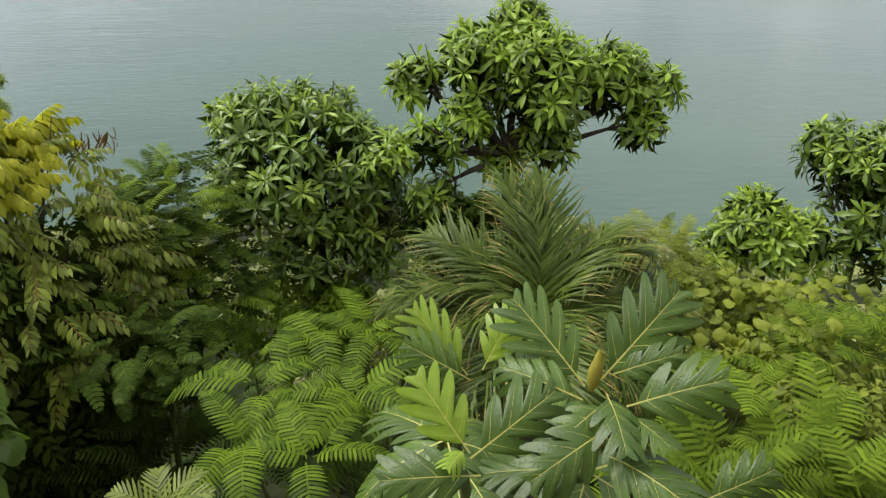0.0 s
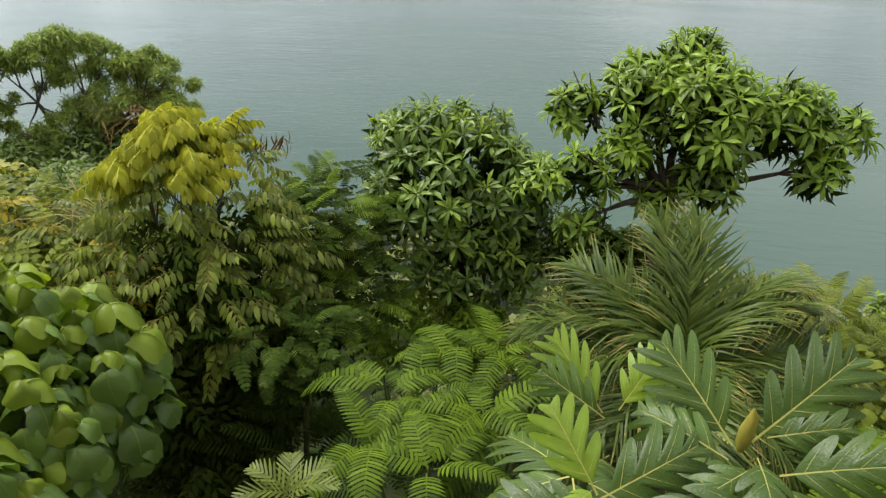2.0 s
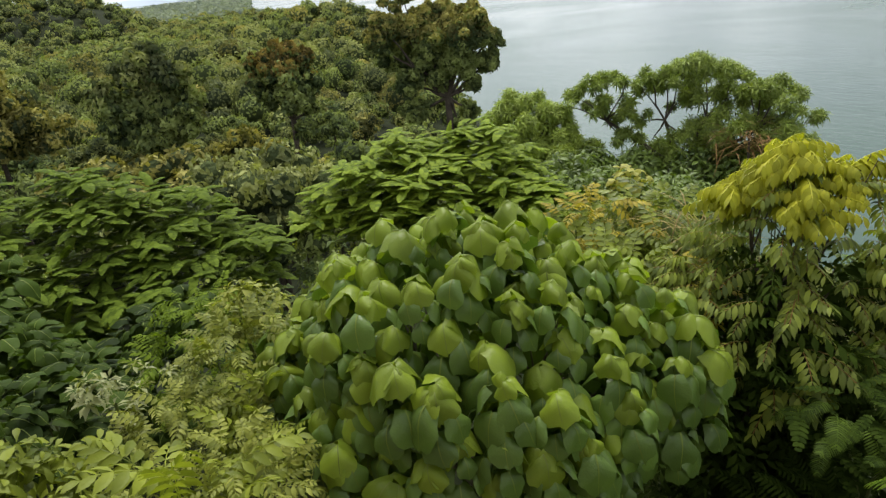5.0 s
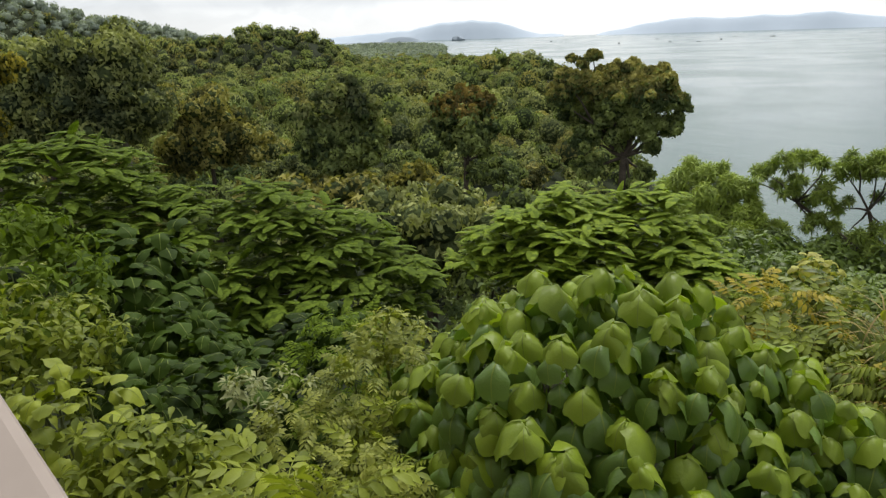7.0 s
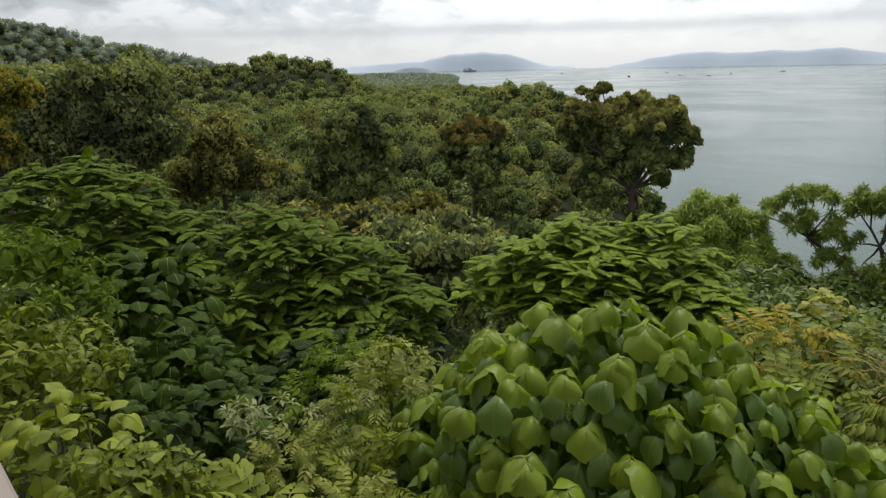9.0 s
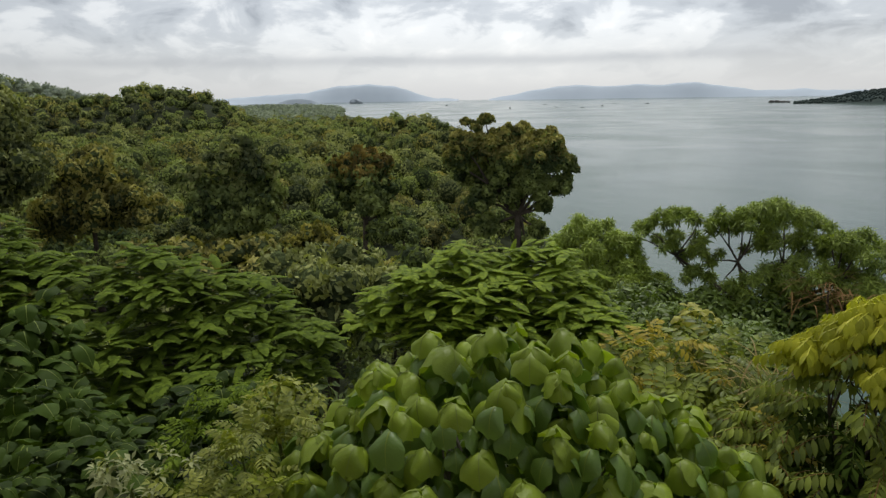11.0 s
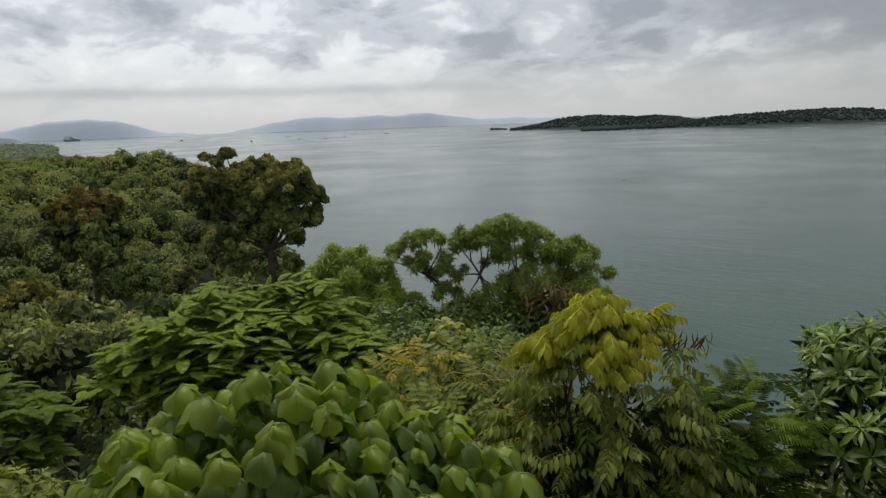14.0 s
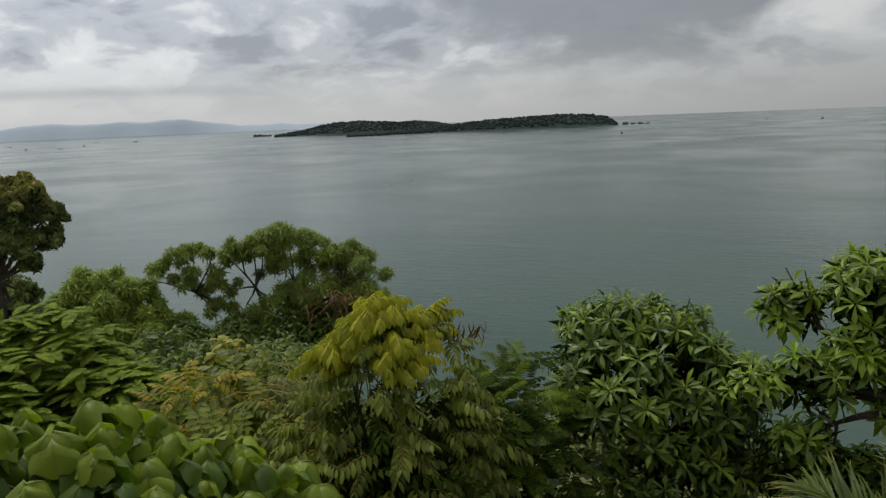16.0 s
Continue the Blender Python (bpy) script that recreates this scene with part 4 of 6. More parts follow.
TALL_DARK = [(-41.66, 25.53, 31.88, 1.27), (-42.51, 24.08, 31.65, 1.27), (-40.21, 26.45, 31.39, 1.42), (-38.99, 27.07, 30.19, 1.07), (-39.55, 25.25, 30.3, 1.71), (-41.19, 24.1, 30.28, 1.66), (-42.26, 22.5, 31.27, 1.33), (-42.23, 20.69, 31.56, 1.14), (-42.4, 20.17, 30.51, 1.14), (-43.8, 22.28, 29.53, 1.54), (-42.03, 23.68, 29.14, 1.51), (-39.9, 25.18, 28.77, 1.65), (-39.19, 27.07, 28.53, 1.04)]
TALL_LOW = [(-43.25, 21.44, 33.15, 0.42), (-42.32, 22.56, 33.28, 0.54), (-42.66, 21.97, 32.74, 0.5), (-39.57, 26.03, 27.06, 0.75), (-40.44, 25.9, 25.25, 0.85), (-40.04, 25.0, 24.15, 0.84), (-41.93, 22.48, 25.49, 1.09), (-41.96, 22.05, 27.64, 1.24), (-41.46, 24.15, 27.76, 1.26)]
MID_BROWN = [(-31.28, 9.77, 32.1, 0.79), (-31.74, 9.05, 31.72, 0.8), (-31.14, 10.52, 31.64, 0.8), (-30.83, 9.54, 31.21, 1.12), (-30.44, 10.75, 30.72, 0.62), (-31.71, 8.68, 30.8, 0.71), (-30.34, 9.81, 30.02, 1.0), (-31.44, 9.07, 30.1, 0.74), (-30.79, 10.61, 29.31, 0.51), (-30.47, 9.99, 28.46, 0.56)]
MID_GREEN = [(-34.17, 4.43, 32.06, 1.34), (-35.02, 3.48, 31.41, 1.16), (-33.99, 5.21, 31.47, 1.07), (-34.85, 2.22, 31.14, 0.85), (-34.48, 5.55, 30.42, 1.09), (-34.08, 4.2, 30.34, 1.43), (-34.25, 2.98, 30.19, 1.14), (-33.81, 4.77, 29.21, 1.31), (-33.59, 3.45, 28.88, 1.06), (-34.25, 2.18, 29.49, 0.75), (-33.43, 4.68, 28.03, 0.89)]
PALE_TREE = [(-28.69, 6.49, 28.76, 0.93), (-27.93, 7.34, 28.52, 0.76), (-28.58, 5.6, 28.43, 0.67), (-28.32, 6.64, 27.68, 0.93), (-28.01, 7.52, 27.59, 0.67), (-28.51, 5.94, 27.38, 0.67)]
YELLOW_EDGE = [(-21.14, -7.08, 34.51, 1.34), (-20.86, -7.78, 33.65, 1.72), (-21.01, -7.20, 32.99, 0.96)]
TALL_LEFT = [(-35.74, -6.22, 33.94, 2.50), (-35.41, -7.64, 32.68, 2.35), (-35.78, -5.44, 32.27, 2.19), (-35.45, -6.85, 31.27, 2.19)]
TALL_LEFT2 = [(-36.89, -10.16, 33.25, 2.64), (-36.44, -11.47, 32.26, 2.64), (-36.89, -9.70, 31.56, 2.64)]
TALL_LEFT3 = [(-39.97, -2.88, 30.82, 2.08), (-39.86, -1.78, 29.46, 2.08), (-39.63, -4.02, 29.00, 2.08)]

glossy_tree(GLOSSY_ROUND, (-0.99, 6.75, gz(-0.99, 6.75) - 0.1), (-0.98, 7.1, 31.0), "dense round tree with glossy dark whorled leaves", 21, 270, 0.12, 0.5)
glossy_tree(GLOSSY_TALL, (1.15, 6.1, gz(1.15, 6.1) - 0.1), (1.22, 6.25, 32.45), "umbrella-crowned tree with bright whorled leaves above the sea", 22, 300, 0.11, 0.45, 0.82, -0.4, True)
glossy_tree(SMALL_TWO, (5.67, 6.4, gz(5.67, 6.4) - 0.1), (5.86, 6.74, 30.6), "young tree with drooping dark whorled leaves", 24, 150, 0.07, 0.6)
glossy_tree([(x, y, z - 0.03, r * 1.05) for x, y, z, r in SMALL_ONE], (4.53, 6.3, gz(4.53, 6.3) - 0.1), (4.57, 6.55, 30.7), "slender young tree with pale drooping whorled leaves", 23, 95, 0.05, 0.85, 1.0, -0.5, True)


# ---- heart-leaved tree ----
def dome_points(domes, gap, rng, low=-0.45, tries=9000):
    """Points evenly apart on the outside of overlapping domes, with the way out of the crown."""
    pts, out = [], []
    for _ in range(tries):
        k = int(rng.integers(len(domes)))
        cx, cy, cz, a, h = domes[k]
        d = random_dirs(1, rng, 0.15)[0]
        if d[2] < low:
            continue
        p = np.array([cx + d[0] * a, cy + d[1] * a, cz + d[2] * h]) + d * rng.uniform(-0.16, 0.06)
        if any(((p[0] - o[0]) / o[3]) ** 2 + ((p[1] - o[1]) / o[3]) ** 2 + ((p[2] - o[2]) / o[4]) ** 2 < 0.9 for j, o in enumerate(domes) if j != k):
            continue
        if pts and np.min(np.linalg.norm(np.array(pts) - p, axis=1)) < gap:
            continue
        pts.append(p), out.append(d)
    return np.array(pts), np.array(out)


def heart_tree():
    """Shoot after shoot, each a hood of yellow-green young leaves over large leaves that hang down."""
    rng = np.random.default_rng(31)
    base = (-3.2, 1.7, gz(-3.2, 1.7) - 0.1)
    e = thing("tree", base, "domed tree hung with large heart-shaped green leaves", "tree")
    boughs = [(x + a * 0.6 * math.cos(w), y + a * 0.6 * math.sin(w), z + 0.35 * h, 0.3) for x, y, z, a, h in HEART for w in (0.4, 1.9, 3.3, 5.0)]
    trunk_and_limbs(e, base, (-3.25, 1.75, 31.5), boughs, 0.07, rng, BARK_PALE)
    # length, breadth, first slope, bend, fold
    hood = [heart_leaf(0.185 * s, 0.185 * s, rng, a, d, f, lb) for s, a, d, f, lb in ((1, 0.40, 1.7, 0.85, False), (1.2, 0.2, 1.5, 0.7, True), (0.8, 0.5, 2.0, 1.0, False), (1.1, 0.3, 1.8, 0.95, False))]
    hung = [heart_leaf(0.22 * s, 0.20 * s, rng, a, d, f, lb) for s, a, d, f, lb in ((1, -0.25, 1.15, 0.55, True), (1.12, -0.5, 0.95, 0.65, False), (0.9, -0.1, 1.4, 0.8, True), (1.0, -0.7, 0.75, 0.45, False), (0.8, 0.0, 1.5, 0.7, False))]
    new_ = mesh_set("leaf", hood, [LEAF["heart_young"], LEAF["rib"]])
    old = mesh_set("leaf", hung, [LEAF["heart"], LEAF["rib"]])
    tips, D = dome_points(HEART, 0.215, rng)
    order = np.argsort(np.linalg.norm(tips - np.array([-1.9, 1.2, 33.9]), axis=1))
    rest, young_rest = [], []
    up = np.array([0, 0, 1.0])
    for rank, i in enumerate(order):
        p, d = tips[i], D[i]
        side = d * np.array([1, 1, 0])
        fresh = int(rng.integers(3, 6)) if d[2] > -0.05 else int(rng.integers(0, 3))
        a = rng.uniform(0, 6.28) + np.arange(fresh) * 2.1 + rng.normal(size=fresh) * 0.35
        y = np.stack([np.cos(a), np.sin(a), rng.uniform(-0.2, 0.15, fresh)], 1) + side * 0.45
        big = rng.uniform(0.75, 1.2)
        Y = frames_at(p + y * 0.015 + up * rng.uniform(-0.02, 0.05, (fresh, 1)), y, up + rng.normal(size=(fresh, 3)) * 0.16, big * rng.uniform(0.75, 1.15, fresh))
        k = int(rng.integers(5, 8))
        a = rng.uniform(0, 6.28) + np.arange(k) * 2.4
        y = np.stack([np.cos(a), np.sin(a), np.zeros(k)], 1) + side * 0.8
        y /= np.linalg.norm(y, axis=1)[:, None] + 1e-6
        at = p + y * rng.uniform(0.04, 0.13, (k, 1)) - up * np.linspace(0.05, 0.27, k)[:, None]
        O = frames_at(at, y + rng.normal(size=(k, 3)) * np.array([0.15, 0.15, 0]), up + rng.normal(size=(k, 3)) * 0.12, rng.uniform(0.72, 1.1, k))
        if rank < 30:
            pieces("leaf", new_, Y, e, rng, "yellow-green young leaf")
            pieces("leaf", old, O, e, rng)
        else:
            rest.append(O)
            young_rest.append(Y)
    n = 260
    P = np.concatenate([filling([(x, y, z, a)], n // len(HEART), rng, 0.8) for x, y, z, a, h in HEART])
    P[:, 2] -= 0.35
    n = len(P)
    y = random_dirs(n, rng)
    y[:, 2] = -0.2
    rest.append(frames_at(P, y, np.tile(up, (n, 1)), rng.uniform(0.8, 1.2, n)))
    for name, mats4, shapes, mat, lab in (("inner_foliage", rest, hung, "heart", ""), ("young_foliage", young_rest, hood, "heart_young", "yellow-green young leaves")):
        M = np.concatenate(mats4)
        M[:, :3, 3] -= np.array(base)
        own = rng.integers(len(shapes), size=len(M))
        part(name, join(*[spread(sh, M[own == j]) for j, sh in enumerate(shapes)]), [LEAF[mat], LEAF["rib"]], e, lab, kind="stuff")


heart_tree()


# ---- yellow-topped tree with paired leaflets ----
def pinnate_tree():
    rng = np.random.default_rng(41)
    base = (-2.9, 4.6, gz(-2.9, 4.6) - 0.1)
    e = thing("tree", base, "leafy tree with paired leaflets and yellow-green top shoots", "tree")
    trunk_and_limbs(e, base, (-2.95, 4.55, 31.3), YELLOW_BODY + YELLOW_TOP, 0.07, rng, BARK)
    body = mesh_set("leaf", [pinnate(0.33 * s, 7, 0.128, rng, 0.9, 0, 0.34, (-0.45, -1.25), 4, 1) for s in (1, 1.15, 0.85, 0.7, 0.95)], [LEAF["pinnate_olive"], LEAF["stalk_red"]])
    top = mesh_set("leaf", [pinnate(0.38 * s, 8, 0.125, rng, 0.75, 0, 0.46, (-0.75, -1.5), 4) for s in (1, 1.15, 0.8)], [LEAF["pinnate_yellow"]])
    for blobs, meshes, n, lab in (([YELLOW_BODY[k] for k in (0, 1, 2, 3, 5)] + [(x, y, z - 0.24, r * 1.02) for x, y, z, r in YELLOW_TOP] + [(-2.62, 5.22, 32.78, 0.36)], body, 300, ""), ([(x - 0.04, y - 0.05, z + 0.03, r * 0.92) for x, y, z, r in YELLOW_TOP], top, 125, "yellow-green young leaf")):
        P, D = shell(blobs, n, rng, -0.6 if not lab else -0.25, 0.8, 0.25)
        y = D * np.array([1, 1, 0.3]) + rng.normal(size=D.shape) * 0.3
        y[:, 2] = np.clip(y[:, 2], -0.25, 0.2) if not lab else rng.uniform(-0.05, 0.2, n)
        y /= np.linalg.norm(y, axis=1)[:, None]
        P = P - y * (0.14 if not lab else 0.24)
        M = frames_at(P - D * 0.06, y, np.tile([0, 0, 1.0], (n, 1)), rng.uniform(0.7, 1.2, n))
        pieces("leaf", meshes, M, e, rng, lab)
    # low inner leaves with the crown's shade painted into them
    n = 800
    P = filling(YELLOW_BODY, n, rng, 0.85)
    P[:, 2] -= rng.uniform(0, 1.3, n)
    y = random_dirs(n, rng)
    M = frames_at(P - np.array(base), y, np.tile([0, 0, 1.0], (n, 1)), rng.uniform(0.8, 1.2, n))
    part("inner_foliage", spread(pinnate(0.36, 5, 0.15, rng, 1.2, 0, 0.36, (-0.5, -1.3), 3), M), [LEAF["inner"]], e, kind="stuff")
    n = 26
    d = random_dirs(n, rng)
    d[:, 2] = -1.2
    P = np.array([-2.50, 5.44, 33.06]) + rng.normal(size=(n, 3)) * np.array([0.08, 0.08, 0.05])
    M = frames_at(P - np.array(base), d, rng.normal(size=(n, 3)), rng.uniform(0.7, 1.2, n))
    part("withered_shoot", spread(blade(0.2, 0.016, 5, 0.4, -0.9), M), [LEAF["withered"]], e, "withered brown shoot", kind="stuff")


pinnate_tree()


# ---- feathery plants ----
FEATHERS_FLAT = [feather(0.38 * s, 0.19 * s, 12, d, 86, 0, 1.7, -0.35, 0.12) for s, d in ((1, 0.5), (1.12, 0.7), (0.8, 0.4))]
FEATHERS = [feather(0.44 * s, 0.25 * s, 16, d, 70, 0, 0.6, -0.6) for s, d in ((1, 0.9), (1.1, 0.7), (0.9, 1.1))]


def feathery(name, blobs, base, label, category, seed, n, mat, size=1.0, extra=0, flat=0.75, low=-0.2):
    rng = np.random.default_rng(seed)
    e = thing(name, base, label, category)
    fork = tuple(np.mean(np.array(blobs)[:, :3], axis=0) - np.array([0, 0, 0.7]))
    trunk_and_limbs(e, base, fork, blobs, 0.03 * size + 0.015, rng, STALK if category == "shrub" else BARK, False)
    meshes = mesh_set("frond", FEATHERS_FLAT if category == "tree" else FEATHERS, [LEAF[mat]])
    P, D = shell(blobs, n, rng, low, 0.8, 0.3)
    y = D * np.array([1, 1, 0.25]) + rng.normal(size=D.shape) * 0.4
    y[:, 2] = np.clip(y[:, 2], -0.1 if category == 'tree' else -0.25, 0.08 if category == 'tree' else 0.5)
    z = np.tile([0, 0, 1.0], (n, 1)) + rng.normal(size=D.shape) * 0.13 + D * (1 - flat)
    if category == "tree":
        # several fronds spread flat from each shoot tip
        k = n // 6 + 1
        a = np.repeat(np.arctan2(D[:k, 1], D[:k, 0]) + rng.normal(size=k) * 0.5, 6)[:n] + np.tile(np.linspace(-1.5, 1.5, 6), k)[:n] + rng.normal(size=n) * 0.15
        y = np.stack([np.cos(a), np.sin(a), np.full(n, 0.06)], 1)
        P = np.repeat(P[:k] - D[:k] * 0.22, 6, axis=0)[:n] + rng.normal(size=(n, 3)) * np.array([0.03, 0.03, 0.02])
        D = P * 0
    M = frames_at(P - D * 0.15 * size, y, z, size * rng.uniform(0.8, 1.25, n))
    pieces("frond", meshes, M, e, rng)
    if extra:
        P = np.concatenate([shell(blobs, extra // 2, rng, -0.3, 0.8, 0.25)[0], filling(blobs, extra - extra // 2, rng, 0.9)])
        if category == "tree":
            k = extra // 5 + 1
            P = np.repeat(np.concatenate([P[:k // 2], P[-(k - k // 2):]]), 5, axis=0)[:extra] + rng.normal(size=(extra, 3)) * np.array([0.05, 0.05, 0.03])
        y = random_dirs(extra, rng)
        y[:, 2] *= 0.1
        M = frames_at(P - np.array(base), y, np.tile([0, 0, 1.0], (extra, 1)), size * rng.uniform(0.8, 1.3, extra))
        part("inner_foliage", spread(feather(0.38, 0.19, 6, 0.5, 84, 0, 1.6, -0.35, 0.1) if category == "tree" else feather(0.44, 0.16, 8, 0.25, 66, 0, 0.85, -0.25, 0.05), M), [LEAF[mat if category == "tree" else "inner"]], e, kind="stuff")
    return e


def comb_shrub(heads, base, label, seed, mat, size, per=6):
    """Long arching fronds combed with narrow leaflets, spreading from a few shoot heads."""
    rng = np.random.default_rng(seed)
    e = thing("shrub", base, label, "shrub")
    o = Vector(base)
    meshes = mesh_set("frond", [feather(0.56 * s, 0.27 * s, 17, d, 78, 0, 0.72, -0.4, 0.45) for s, d in ((1, 1.1), (1.12, 1.35), (0.85, 0.9), (0.95, 1.5))], [LEAF[mat]])
    # lower fronds: a darker copy of the leaf, standing for their shade
    shade = mesh_set("frond", [feather(0.56, 0.27, 16, d, 78, 0, 0.60, -0.4, 0.2) for d in (1.0, 1.3)], [LEAF["fern_deep_shade"]])
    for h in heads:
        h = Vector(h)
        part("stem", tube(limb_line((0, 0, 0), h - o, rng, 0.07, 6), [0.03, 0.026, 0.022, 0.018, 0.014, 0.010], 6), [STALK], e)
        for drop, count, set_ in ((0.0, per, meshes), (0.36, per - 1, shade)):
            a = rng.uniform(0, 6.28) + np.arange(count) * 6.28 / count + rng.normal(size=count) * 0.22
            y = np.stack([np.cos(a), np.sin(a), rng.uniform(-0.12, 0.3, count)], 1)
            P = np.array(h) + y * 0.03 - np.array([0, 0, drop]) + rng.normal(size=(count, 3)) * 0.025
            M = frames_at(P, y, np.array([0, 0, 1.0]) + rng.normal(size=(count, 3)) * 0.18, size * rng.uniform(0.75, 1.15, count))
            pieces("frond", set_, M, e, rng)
    return e


comb_shrub(FRESH_HEADS, (-0.5, 3.6, gz(-0.5, 3.6) - 0.1), "spreading shrub with fresh green feathery fronds", 51, "fern_fresh", 0.95, 5)
feathery("shrub", DARK_FERN_G[:2], (-1.95, 4.1, gz(-1.95, 4.1) - 0.1), "shrub with feathery fronds coloured dark for shade", "shrub", 52, 26, "fern_shade", 0.72, 60)
feathery("shrub", DARK_FERN_G[2:], (-2.2, 5.9, gz(-2.2, 5.9) - 0.1), "slender shrub with green feathery fronds", "shrub", 55, 80, "fern", 0.95, 200)
feathery("tree", [(x, y, z - 0.27, r) for x, y, z, r in FERN_TREE], (-7.8, 4.1, gz(-7.8, 4.1) - 0.1), "flat-crowned tree with layered feathery foliage", "tree", 53, 300, "fern_crown", 0.66, 2600, 0.95)
feathery("tree", [(x, y, z - 0.32, r) for x, y, z, r in FERN_DARK], (-11.1, -0.6, gz(-11.1, -0.6) - 0.1), "wide low tree with dark layered feathery foliage", "tree", 54, 300, "fern_dark", 0.80, 3800, 0.95)


# ---- breadfruit ----
def breadfruit():
    rng = np.random.default_rng(61)
    base = (0.6, 1.9, gz(0.6, 1.9) - 0.1)
    e = thing("breadfruit_tree", base, "young breadfruit tree with huge deeply lobed leaves", "tree")
    o = Vector(base)
    heads = [Vector((0.84, 2.01, 33.0)), Vector((0.24, 1.84, 32.85)), Vector((0.22, 2.35, 32.9)), Vector((0.95, 1.75, 32.75))]
    for h in heads:
        part("stem", tube(limb_line(o - o, h - o, rng, 0.06, 6), [0.05, 0.045, 0.04, 0.035, 0.03, 0.022], 8), [STALK], e)
    shapes = [bread_leaf(0.56, rng, d, k) for d, k in ((0.5, 4), (0.8, 5), (0.3, 5))]
    old = mesh_set("leaf", shapes, [LEAF["bread"], LEAF["vein"]])
    young = mesh_set("leaf", [bread_leaf(0.40, rng, 0.4, 4), bread_leaf(0.40, rng, 0.2, 5)], [LEAF["bread_young"], LEAF["vein"]])
    BREAD_LEAVES = [
        ((0.76, 2.12, 33.10), (0.51, 2.38, 33.33), -0.1, 0),
        ((0.89, 2.07, 33.17), (1.21, 2.25, 33.43), 0.1, 0),
        ((0.24, 1.87, 32.99), (0.06, 2.07, 33.19), -0.2, 1),
        ((0.31, 1.84, 32.98), (0.64, 1.99, 33.14), 0.2, 0),
        ((0.28, 2.34, 32.99), (0.06, 2.52, 33.20), 0, 1),
        ((0.28, 2.28, 32.99), (0.02, 2.35, 33.13), -0.3, 0),
        ((0.84, 1.92, 33.14), (0.82, 1.63, 33.15), 0, 0),
        ((0.96, 1.91, 33.12), (1.26, 1.83, 33.30), 0.3, 0),
        ((0.79, 1.74, 33.02), (1.04, 1.42, 33.09), 0.2, 0),
        ((0.77, 1.80, 33.07), (0.47, 1.63, 33.03), -0.1, 0),
        ((0.25, 1.74, 32.95), (-0.10, 1.72, 32.98), -0.3, 0),
        ((0.71, 2.00, 33.10), (0.41, 2.15, 33.17), -0.3, 0),
        ((0.40, 2.34, 33.01), (0.55, 2.51, 33.18), 0.1, 1),
        ((0.93, 2.05, 33.17), (1.16, 2.02, 33.28), 0.5, 0),
        ((0.26, 1.65, 33.00), (0.35, 1.42, 32.97), 0.2, 0),
        ((1.06, 1.44, 33.12), (1.26, 1.44, 33.24), 0.2, 0),
        ((0.80, 1.91, 33.11), (0.61, 1.78, 33.07), -0.2, 0),
        ((0.23, 1.81, 33.01), (0.16, 1.70, 33.04), -0.1, 1),
        ((0.92, 1.84, 33.11), (1.00, 1.65, 33.12), 0.3, 0),
    ]
    for (b, tip, roll, fresh) in BREAD_LEAVES:
        b, tip = Vector(b), Vector(tip)
        y = tip - b
        set_ = young if fresh else old
        ln = 0.40 if fresh else 0.56
        m = frames_at(np.array([b]), np.array([y]), np.array([Vector((0, -0.55, 0.85)) + Vector((roll, 0, 0))]), [y.length / ln])
        pieces("leaf", set_, m, e, rng, "yellow-green young leaf" if fresh else "")
    for h in heads:
        n = 5
        ang = np.arange(n) * 1.26 + rng.uniform(0, 6)
        y = np.stack([np.cos(ang), np.sin(ang), rng.uniform(-0.5, -0.1, n)], 1)
        M = frames_at(np.array([h] * n) - np.array([0, 0, 0.38]) + y * 0.05, y, np.tile([0, 0, 1.0], (n, 1)), rng.uniform(0.75, 1.05, n))
        pieces("leaf", old, M, e, rng)
    bud = tube([(0, 0, 0), (0.01, 0, 0.05), (0.02, 0.0, 0.12), (0.03, 0, 0.19), (0.03, 0.01, 0.24)], [0.012, 0.030, 0.036, 0.026, 0.004], 12)
    bm = Matrix.Translation(Vector((0.80, 2.03, 33.09)) - o) @ Matrix.Rotation(radians(-8), 4, "X") @ Matrix.Diagonal((0.85, 0.7, 0.82, 1))
    part("bud", moved(bud, bm), [LEAF["bud"]], e, "rolled yellow young leaf")


breadfruit()


